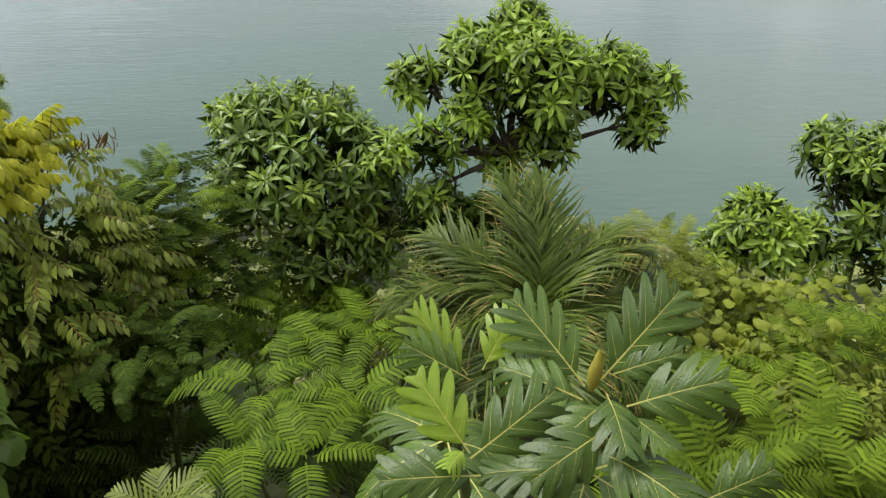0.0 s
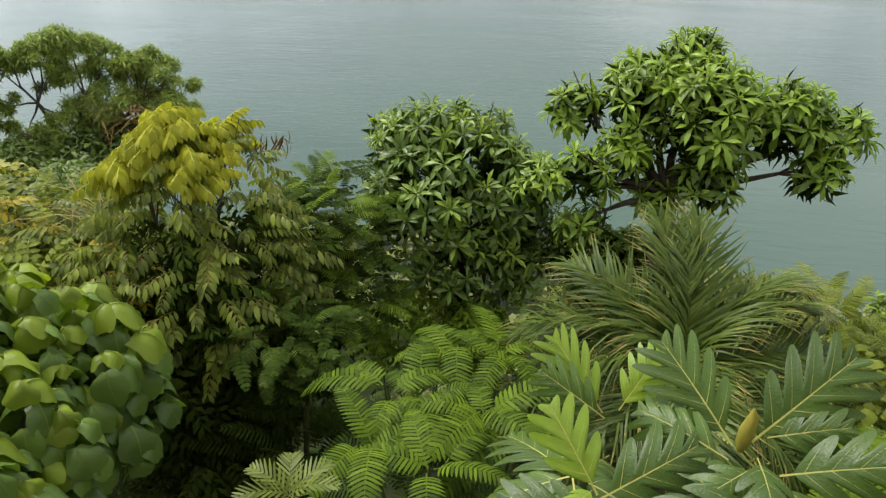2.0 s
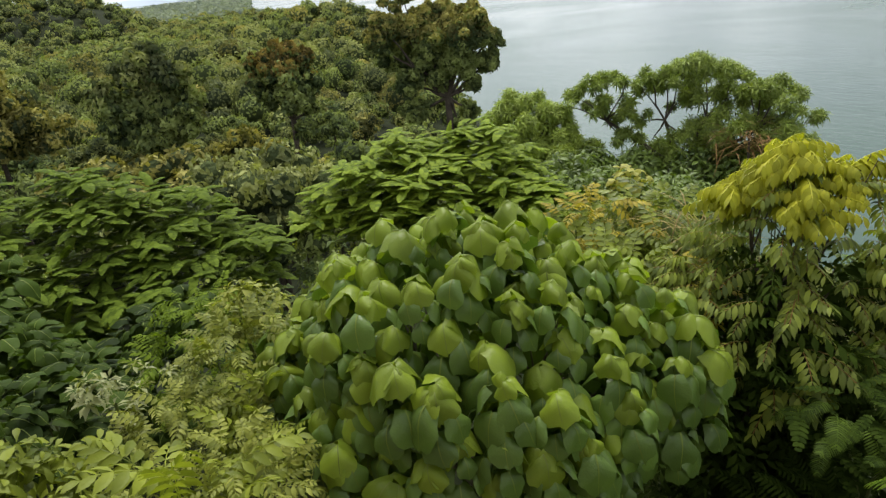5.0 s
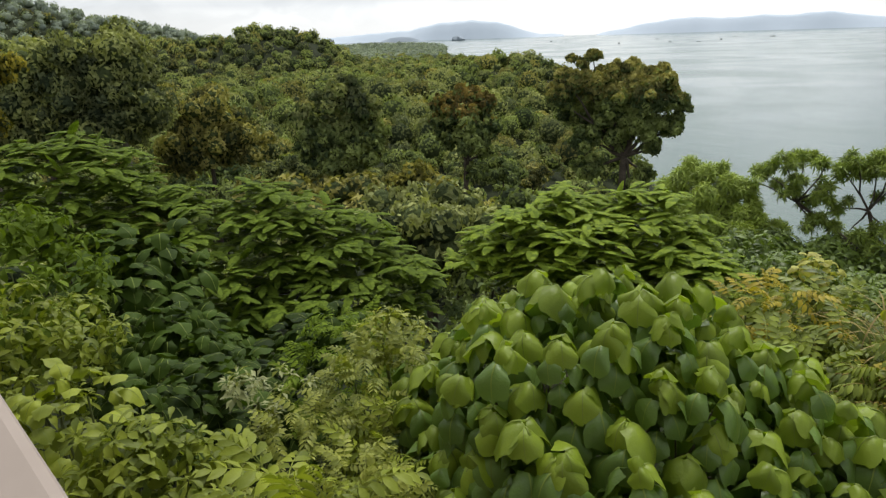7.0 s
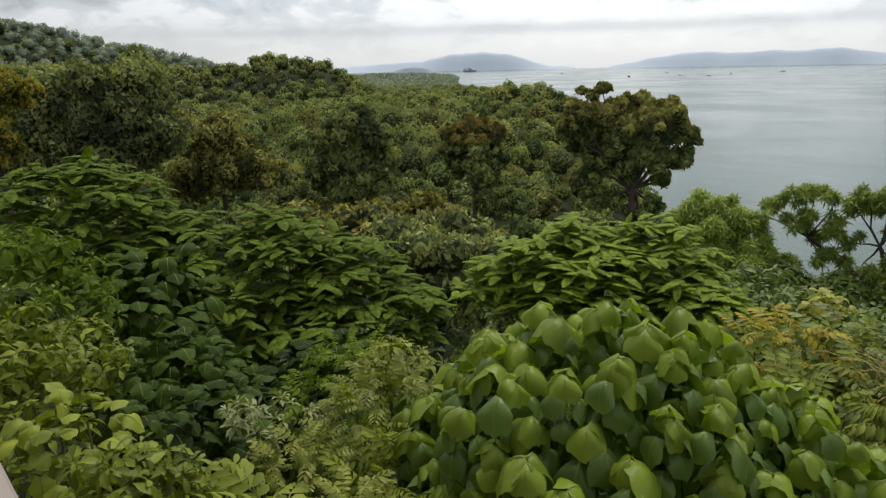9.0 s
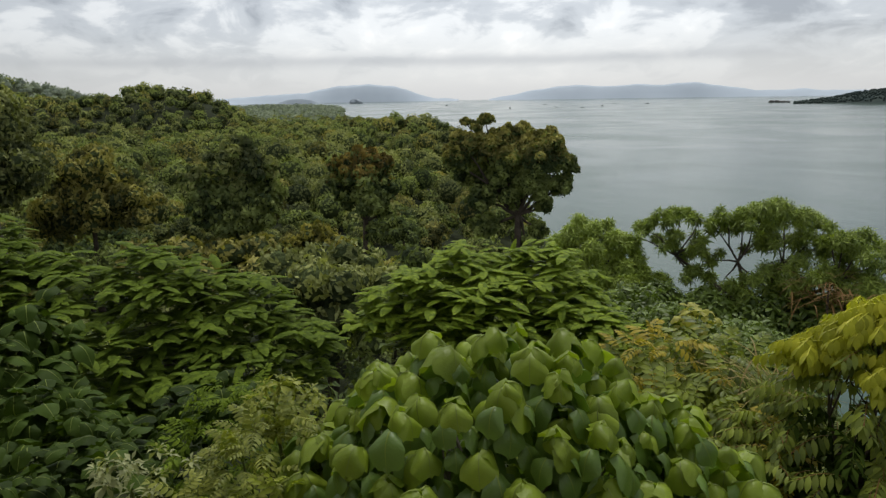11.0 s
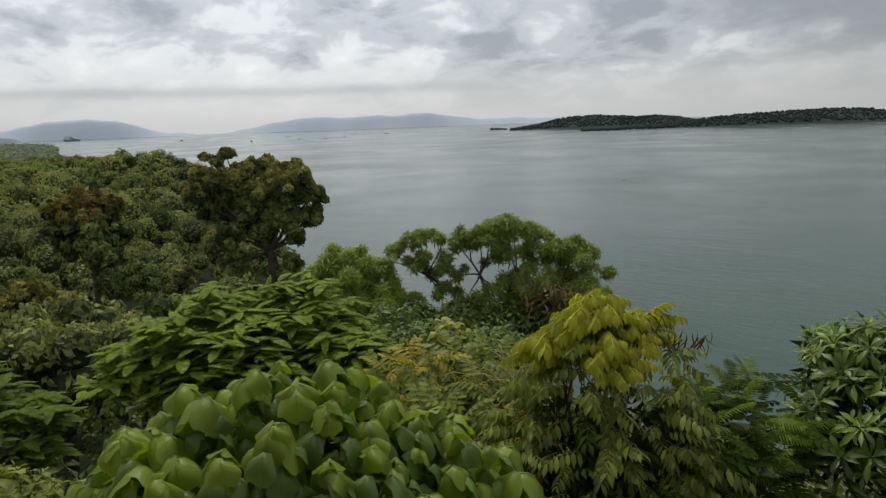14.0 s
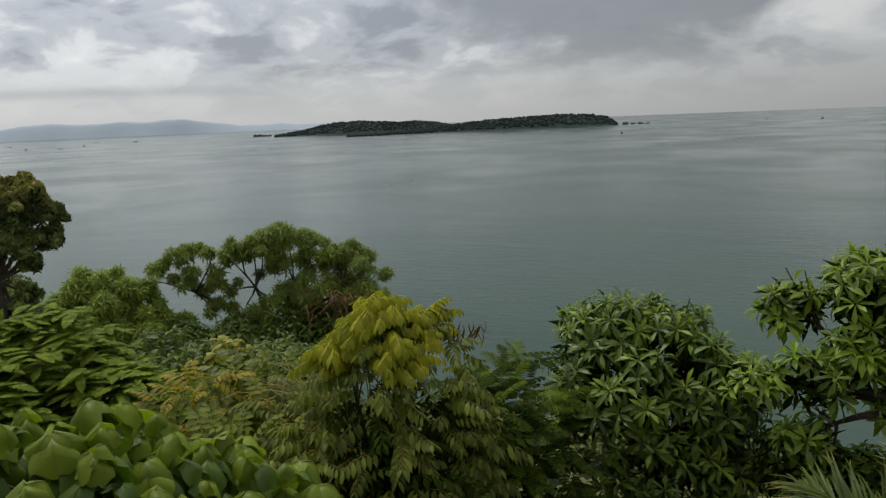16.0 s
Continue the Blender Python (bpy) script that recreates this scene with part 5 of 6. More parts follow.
# ---- palm ----
def palm():
    rng = np.random.default_rng(71)
    base = (1.15, 4.1, gz(1.15, 4.1) - 0.1)
    head = Vector((1.11, 4.05, 31.95))
    e = thing("palm", base, "young coconut palm with arching fronds and pale tips", "palm")
    o = Vector(base)
    part("trunk", tube(limb_line(Vector((0, 0, 0)), head - o, rng, 0.03, 6), [0.13, 0.12, 0.11, 0.10, 0.09, 0.08], 10), [BARK_PALE], e)
    # bearing from north, rise, length, bend
    for az, rise, ln, bend in ((-8, 62, 1.15, 0.7), (12, 66, 1.1, 0.7), (48, 52, 1.2, 1.2), (75, 40, 1.3, 1.4), (105, 30, 1.35, 1.5), (128, 15, 1.3, 1.2), (-42, 48, 1.35, 1.3), (-72, 30, 1.45, 1.4), (-100, 15, 1.4, 1.3), (30, 40, 1.2, 1.3), (150, 25, 1.1, 1.6), (-135, 20, 1.1, 1.5), (180, 40, 1.0, 1.6), (60, 20, 1.3, 1.1), (-60, 55, 1.1, 1.3)):
        mesh = mesh_set("frond", [palm_frond(ln * 1.12, rng, bend)], [LEAF["palm"], LEAF["palm_pale"]])
        turn = Matrix.Rotation(radians(az), 4, "Z") @ Matrix.Rotation(radians(rise - 26), 4, "X") @ Matrix.Rotation(rng.uniform(-0.3, 0.3), 4, "Y")
        ob = new("frond", mesh[0])
        ob.parent = e
        ob.matrix_basis = Matrix.Translation(head - o) @ turn


palm()


# ---- narrow-leaved trees above the water ----
def narrow_tree(blobs, base, fork, label, seed, n, extra, length, tiers, boughs):
    """Stars of narrow leaves standing on the upper side of small tiers, over bare forking limbs."""
    rng = np.random.default_rng(seed)
    e = thing("tree", base, label, "tree")
    o = Vector(base)
    line = limb_line(Vector((0, 0, 0)), Vector(fork) - o, rng, 0.05, 6)
    part("trunk", tube(line, [0.13 - 0.012 * i for i in range(6)], 9), [BARK], e)
    for b in boughs:
        part("limb", tube(limb_line(Vector(fork) - o, Vector(b) - o, rng, 0.16, 6), [0.06, 0.055, 0.05, 0.042, 0.036, 0.03], 6), [BARK], e)
    for b in blobs:
        near = min(boughs, key=lambda q: (Vector(q) - Vector(b[:3])).length)
        part("twig", tube(limb_line(Vector(near) - o, Vector(b[:3]) - o, rng, 0.16, 4), [0.026, 0.02, 0.015, 0.008], 5), [BARK], e)
    meshes = mesh_set("leaf_whorl", [whorl(rng, 15, length, length * 0.17, (1.25, -0.25), 0, 3) for _ in range(3)], [LEAF["narrow"]])
    out = []
    for x, y, z, r in blobs:
        for _ in range(tiers):
            a, q = rng.uniform(0, 6.28), r * rng.uniform(0.15, 0.95)
            out.append((x + q * math.cos(a), y + q * math.sin(a), z + r * rng.uniform(-0.4, 0.5), r * rng.uniform(0.34, 0.58)))
    for k, obj in ((n, True), (extra, False)):
        P, D = shell(out, k, rng, -0.05 if obj else -0.5, 0.78, 0.25 if obj else 0.6)
        P -= D * 0.4 * length
        z = D * 0.6 + np.array([0, 0, 0.65]) + rng.normal(size=D.shape) * 0.22
        M = frames_at(P, np.cross(z, rng.normal(size=D.shape)), z, rng.uniform(0.75, 1.15, k))
        if obj:
            pieces("leaf_whorl", meshes, M, e, rng)
        else:
            M[:, :3, 3] -= np.array(base)
            part("inner_foliage", spread(whorl(rng, 10, length, length * 0.18, (1.1, -0.4), 0, 3), M), [LEAF["narrow"]], e, kind="stuff")
    return e


narrow_tree(NARROW_BRANCH + [(x, y, z, r * 0.92) for x, y, z, r in NARROW_DOME] + [(x, y, z, r * 1.15) for x, y, z, r in NARROW_SKIRT], (-9.6, 11.7, gz(-9.6, 11.7) - 0.1), (-9.7, 11.6, 30.2), "open-crowned tree with narrow leaves and bare forking limbs", 81, 300, 5200, 0.19, 7, [(-11.25, 10.8, 31.35), (-10.3, 11.7, 31.3), (-9.5, 12.1, 31.35), (-8.7, 12.7, 31.1), (-9.6, 11.6, 30.0), (-8.7, 12.4, 30.3)])
narrow_tree([(x, y, z + 0.12, r * 1.28) for x, y, z, r in NARROW_ROUND], (-12.2, 9.6, gz(-12.2, 9.6) - 0.1), (-12.2, 9.6, 29.6), "rounded bushy tree with narrow fresh leaves", 82, 295, 3400, 0.21, 7, [(-12.2, 9.4, 30.9), (-12.8, 9.1, 30.7), (-11.6, 10.0, 30.5), (-11.12, 9.36, 29.95)])


# ---- woods ----
def crown_shape(rng, masses, leaves, size, flat=0.8):
    """A ragged crown about one metre in radius: leafy tufts of uneven size on spreading boughs."""
    B = [(0, 0, 0.0, 0.4)]
    lean = rng.normal(size=2) * 0.15
    for _ in range(masses):
        a, r = rng.uniform(0, 6.28), rng.uniform(0.15, 0.95) ** 0.8
        top = 0.75 * (1 - 0.7 * r * r)
        z = rng.uniform(-0.6, 1.0) * top * flat
        B.append((r * math.cos(a) + lean[0] * z, r * math.sin(a) + lean[1] * z, z, rng.uniform(0.18, 0.36)))
    P, D = shell(B, leaves, rng, -0.35, 0.8, 0.25)
    d = D + rng.normal(size=D.shape) * 0.3
    M = frames_at(P, np.cross(d, rng.normal(size=D.shape)) - np.array([0, 0, 0.5]), d, rng.uniform(0.6, 1.4, leaves))
    V = np.array([(0, -0.5, 0), (0.26, 0, 0.06), (0, 0.55, -0.05), (-0.26, 0, 0.06)]) * size
    leaves_ = spread((V, np.array([(0, 1, 2, 3)]), np.zeros(1, int)), M)
    B = np.array(B)
    lump = rng.uniform(-0.4, 0.6, len(B))
    tone = np.repeat(lump[np.argmin(np.linalg.norm(P[:, None] - B[None, :, :3], axis=2) / B[None, :, 3], axis=1)], 4)
    # cores take the dark colour that stands for shade between tufts
    cores = np.array([np.diag((r * 0.72, r * 0.72, r * 0.68, 1.0)) for _, _, _, r in B])
    cores[:, :3, 3] = B[:, :3]
    core_shape = spread(BALL, cores)
    return (*join(leaves_, (*core_shape[:2], core_shape[2] + 1)), np.concatenate([tone, np.repeat(lump, len(BALL[0]))]))


def big_tree(blobs, base, fork, label, seed, n, size, mat, radius, bark=None, young=""):
    """A forest tree near enough to show its boughs."""
    rng = np.random.default_rng(seed)
    e = thing("tree", base, label, "tree")
    trunk_and_limbs(e, base, fork, blobs, radius, rng, bark or BARK, False)
    inner = [(x, y, z, r * 0.8) for x, y, z, r in blobs]
    for x, y, z, r in list(blobs):
        for _ in range(2):
            d = random_dirs(1, rng, 0.1)[0] * r * rng.uniform(0.85, 1.1)
            blobs = blobs + [(x + d[0], y + d[1], z + d[2] * 0.6, r * rng.uniform(0.3, 0.5))]
    blobs = lumpy([(x, y, z, r * 1.12) for x, y, z, r in blobs], rng, 18, 0.31)
    n = int(n * 1.5)
    P, D = shell(blobs, n, rng, -0.55, 0.72, 0.3)
    core = filling(inner, n // 5, rng, 0.95)
    P[:len(core)] = core
    d = D + rng.normal(size=D.shape) * 0.4
    M = frames_at(P - np.array(base), np.cross(d, rng.normal(size=D.shape)) - np.array([0, 0, 0.5]), d, size * rng.uniform(0.7, 1.3, n))
    V = np.array([(0, -0.5, 0), (0.24, 0, 0.06), (0, 0.55, -0.08), (-0.24, 0, 0.06)]) * 0.72
    B = np.array(blobs)
    lump = rng.uniform(-0.4, 0.65, len(B))
    tone = np.repeat(lump[np.argmin(np.linalg.norm(P[:, None] - B[None, :, :3], axis=2) / B[None, :, 3], axis=1)], 4)
    V, Q, M = spread((V, np.array([(0, 1, 2, 3)]), np.zeros(1, int)), M)
    # dark-coloured cores paint the shade in the gaps of the crown
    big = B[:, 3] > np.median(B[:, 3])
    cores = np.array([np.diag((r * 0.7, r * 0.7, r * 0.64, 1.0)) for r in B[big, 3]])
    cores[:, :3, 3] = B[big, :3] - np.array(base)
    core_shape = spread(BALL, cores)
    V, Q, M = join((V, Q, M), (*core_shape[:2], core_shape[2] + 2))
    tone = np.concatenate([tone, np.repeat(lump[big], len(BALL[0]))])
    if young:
        # upper leaves recoloured: painted top light, and real browning on one tree
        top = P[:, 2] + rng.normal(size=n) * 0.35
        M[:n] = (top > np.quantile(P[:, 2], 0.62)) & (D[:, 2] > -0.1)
    ob = new("crown", raw_mesh("crown", V, Q, [LEAF[mat], LEAF[young or mat], LEAF["forest_gap_shade"]], M, tone=tone))
    ob.parent = e
    tagged(ob, kind="stuff")
    return e


# brown-yellow top leaves paint the light on this crown
big_tree([(x, y, z, r * 1.06) for x, y, z, r in TALL_DARK + TALL_LOW], (-40.12, 23.97, gz(-40.12, 23.97) - 0.2), (-40.7, 24.4, 26.4), "tall dark tree spreading over the shore", 91, 24000, 0.42, "forest_dark", 0.34, None, "forest_brown")
big_tree([(x, y, z, r * 1.0) for x, y, z, r in MID_BROWN], (-30.1, 9.27, gz(-30.1, 9.27) - 0.2), (-30.7, 9.6, 29.0), "slim dark tree with a browning crown", 92, 4600, 0.38, "forest_dark", 0.17, None, "browning")
# lighter top leaves here are painted light from above
big_tree([(x, y, z, r * 1.0) for x, y, z, r in MID_GREEN], (-33.36, 3.59, gz(-33.36, 3.59) - 0.2), (-33.8, 3.9, 28.4), "dense green woodland tree with a pale trunk", 93, 6400, 0.42, "forest_dark", 0.16, BARK_PALE, "forest")
big_tree([(x, y, z, r * 1.0) for x, y, z, r in PALE_TREE], (-28.5, 6.5, gz(-28.5, 6.5) - 0.2), (-28.5, 6.5, 27.2), "low tree with yellowing leaves", 94, 2200, 0.36, "pale_forest", 0.1)
big_tree([(x, y, z, r * 0.62) for x, y, z, r in YELLOW_EDGE], (-21.0, -7.4, gz(-21, -7.4) - 0.2), (-21.0, -7.4, 32.2), "tree with yellow autumn-tinted leaves", 95, 3200, 0.20, "yellowing", 0.12)
big_tree(TALL_LEFT, (-35.6, -6.6, gz(-35.6, -6.6) - 0.2), (-35.6, -6.5, 31.0), "broad tree with dull green leaves and pale trunk", 96, 5200, 0.38, "forest", 0.2, BARK_PALE)
big_tree(TALL_LEFT2, (-36.8, -10.4, gz(-36.8, -10.4) - 0.2), (-36.8, -10.4, 30.6), "broad woodland tree with dull green leaves", 97, 5200, 0.38, "forest", 0.2)
big_tree(TALL_LEFT3, (-39.8, -2.9, gz(-39.8, -2.9) - 0.2), (-39.8, -2.9, 28.2), "woodland tree with yellow-green leaves", 98, 4200, 0.38, "forest_brown", 0.18)


def woods():
    rng = np.random.default_rng(101)
    mats = ("forest", "forest_brown", "forest_dark", "forest")
    near = [crown_shape(rng, 20, 1300, 0.115) for _ in range(6)]
    near_mesh = [(raw_mesh("crown", V, Q, [LEAF[m], LEAF["forest_gap_shade"]], M, tone=T)) for (V, Q, M, T) in near for m in ("forest", "forest_brown", "forest_dark", "shrub")]
    tr = tube([(0, 0, 0), (0.02, 0.03, 0.5), (0, 0, 1)], [0.035, 0.03, 0.015], 6)
    trunk_mesh = raw_mesh("trunk", tr[0], tr[1], [BARK], tr[2])
    tops = {0: [], 1: [], 2: [], 3: []}
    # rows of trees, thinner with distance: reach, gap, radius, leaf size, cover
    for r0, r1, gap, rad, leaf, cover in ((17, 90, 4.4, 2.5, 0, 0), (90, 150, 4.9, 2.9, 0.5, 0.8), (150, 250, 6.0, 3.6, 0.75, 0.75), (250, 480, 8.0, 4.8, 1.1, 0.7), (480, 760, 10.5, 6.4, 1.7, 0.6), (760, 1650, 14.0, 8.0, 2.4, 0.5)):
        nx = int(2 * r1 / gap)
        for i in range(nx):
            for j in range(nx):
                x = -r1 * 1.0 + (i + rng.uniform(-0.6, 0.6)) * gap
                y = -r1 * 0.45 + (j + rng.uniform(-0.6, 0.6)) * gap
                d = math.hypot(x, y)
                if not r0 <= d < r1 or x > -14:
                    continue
                # edge of the wood set by bearing, to fit the camera's view
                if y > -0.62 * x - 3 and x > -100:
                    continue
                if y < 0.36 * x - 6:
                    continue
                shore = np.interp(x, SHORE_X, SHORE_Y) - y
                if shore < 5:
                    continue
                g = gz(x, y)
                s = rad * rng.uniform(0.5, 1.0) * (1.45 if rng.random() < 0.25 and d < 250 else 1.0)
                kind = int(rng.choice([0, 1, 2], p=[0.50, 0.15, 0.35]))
                # farther trees more often take the leaf coloured for haze
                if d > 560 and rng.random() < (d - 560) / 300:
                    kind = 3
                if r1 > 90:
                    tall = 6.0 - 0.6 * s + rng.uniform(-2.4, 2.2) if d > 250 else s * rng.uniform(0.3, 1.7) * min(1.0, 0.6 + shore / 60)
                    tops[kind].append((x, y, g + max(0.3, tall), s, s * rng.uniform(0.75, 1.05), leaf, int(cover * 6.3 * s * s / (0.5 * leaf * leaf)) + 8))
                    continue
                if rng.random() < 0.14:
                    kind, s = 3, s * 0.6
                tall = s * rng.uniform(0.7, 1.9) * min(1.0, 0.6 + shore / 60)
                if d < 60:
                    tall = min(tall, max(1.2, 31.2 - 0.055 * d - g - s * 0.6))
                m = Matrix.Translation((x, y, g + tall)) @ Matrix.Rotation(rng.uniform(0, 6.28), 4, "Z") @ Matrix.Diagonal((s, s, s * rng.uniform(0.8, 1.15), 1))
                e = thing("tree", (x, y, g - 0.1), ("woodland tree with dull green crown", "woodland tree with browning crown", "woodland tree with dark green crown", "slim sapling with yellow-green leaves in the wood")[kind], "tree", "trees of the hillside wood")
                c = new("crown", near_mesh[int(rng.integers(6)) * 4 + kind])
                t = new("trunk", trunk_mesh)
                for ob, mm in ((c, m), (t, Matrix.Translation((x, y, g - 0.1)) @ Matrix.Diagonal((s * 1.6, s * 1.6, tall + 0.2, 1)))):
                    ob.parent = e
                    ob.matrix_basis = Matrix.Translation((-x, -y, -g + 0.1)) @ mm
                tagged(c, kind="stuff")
    V1 = np.array([(0, -0.5, 0), (0.32, 0, 0.06), (0, 0.55, -0.05), (-0.32, 0, 0.06)])
    for kind, rows in tops.items():
        T = np.array(rows)
        own = np.repeat(np.arange(len(T)), T[:, 6].astype(int))
        n = len(own)
        d = random_dirs(n, rng, 0.55)
        ph = rng.uniform(0, 6.28, (len(T), 6))[own]
        # bulges and hollows of each crown
        b = 0.15 * np.sin(5.2 * d[:, 0] + ph[:, 0]) * np.sin(4.6 * d[:, 1] + ph[:, 1]) + 0.09 * np.sin(10 * d[:, 0] + ph[:, 2]) * np.sin(9 * d[:, 1] + ph[:, 3]) + 0.05 * np.sin(8 * d[:, 2] + ph[:, 4])
        rad = (0.92 + b) * (1 - 0.22 * rng.random(n) ** 2)
        P = T[own, :3] + d * T[own, 3:4] * rad[:, None] * np.array([1, 1, 1.0])
        P[:, 2] = T[own, 2] + d[:, 2] * T[own, 4] * rad
        f = d + rng.normal(size=d.shape) * 0.28
        M = frames_at(P, np.cross(f, rng.normal(size=d.shape)) - np.array([0, 0, 0.4]), f, T[own, 5] * rng.uniform(0.6, 1.4, n))
        leaves = spread((V1, np.array([(0, 1, 2, 3)]), np.zeros(1, int)), M)
        # cores below the leaves, coloured for the shade between crowns
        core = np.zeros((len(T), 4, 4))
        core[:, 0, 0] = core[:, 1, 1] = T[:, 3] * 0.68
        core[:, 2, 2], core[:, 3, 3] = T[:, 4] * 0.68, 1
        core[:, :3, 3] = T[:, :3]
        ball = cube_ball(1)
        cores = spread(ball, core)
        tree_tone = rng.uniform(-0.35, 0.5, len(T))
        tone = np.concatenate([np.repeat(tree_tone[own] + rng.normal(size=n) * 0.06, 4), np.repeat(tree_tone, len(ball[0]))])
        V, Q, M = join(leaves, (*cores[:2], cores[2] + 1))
        ob = new("woods", raw_mesh("woods", V, Q, [LEAF[("forest", "forest_brown", "forest_dark", "forest_haze")[kind]], LEAF["forest_haze" if kind == 3 else "forest_gap_shade"]], M, tone=tone))
        tagged(ob, ("dull green treetops of the wooded coast", "browning treetops of the wooded coast", "dark green treetops of the wooded coast", "treetops on far hills and headland, coloured grey-green for haze")[kind], "woods", kind="stuff")


woods()


# ---- undergrowth ----
def bush(place, radius, label, mat, seed, leaf="oval", n=140, size=0.12, name="bush"):
    rng = np.random.default_rng(seed)
    x, y, z = place
    base = (x, y, gz(x, y) - 0.05)
    e = thing(name, base, label, "bush")
    B = [(0, 0, z - base[2] - radius * 0.6, radius * 0.8)]
    for _ in range(4):
        a = rng.uniform(0, 6.28)
        B.append((radius * 0.6 * math.cos(a), radius * 0.6 * math.sin(a), z - base[2] - radius * rng.uniform(0.5, 1.2), radius * rng.uniform(0.4, 0.6)))
    P, D = shell(B, n, rng, -0.7, 0.8, 0.35)
    for b in B:
        part("stem", tube(limb_line((0, 0, 0), b[:3], rng, 0.08, 4), [0.025, 0.02, 0.015, 0.008], 5), [STALK], e)
    y_ = D * np.array([1, 1, 0.3]) + rng.normal(size=D.shape) * 0.4
    if leaf == "oval":
        sh = whorl(rng, 7, size, size * 0.40, (0.9, -0.6), 0, 5)
        z_ = D * 0.6 + np.array([0, 0, 0.8]) + rng.normal(size=D.shape) * 0.3
        M = frames_at(P, np.cross(z_, rng.normal(size=D.shape)), z_, rng.uniform(0.7, 1.3, n))
    elif leaf == "heart":
        sh = heart_leaf(size, size * 0.85, rng, 0.1, 1.1)
        M = frames_at(P, y_, np.tile([0, 0, 1.0], (n, 1)), rng.uniform(0.7, 1.3, n))
    elif leaf == "pinnate":
        sh = pinnate(size * 2.8, 6, size, rng, 1.0, 0, 0.40, (-0.15, -0.9), 4)
        M = frames_at(P, y_, np.tile([0, 0, 1.0], (n, 1)), rng.uniform(0.7, 1.3, n))
    else:
        sh = feather(size * 3.4, size * 1.8, 14, 0.9, 76, 0, 0.6)
        M = frames_at(P, y_, np.tile([0, 0, 1.0], (n, 1)), rng.uniform(0.7, 1.3, n))
    part("foliage", spread(sh, M), [LEAF[mat], LEAF["rib"]], e, kind="stuff")
    return e


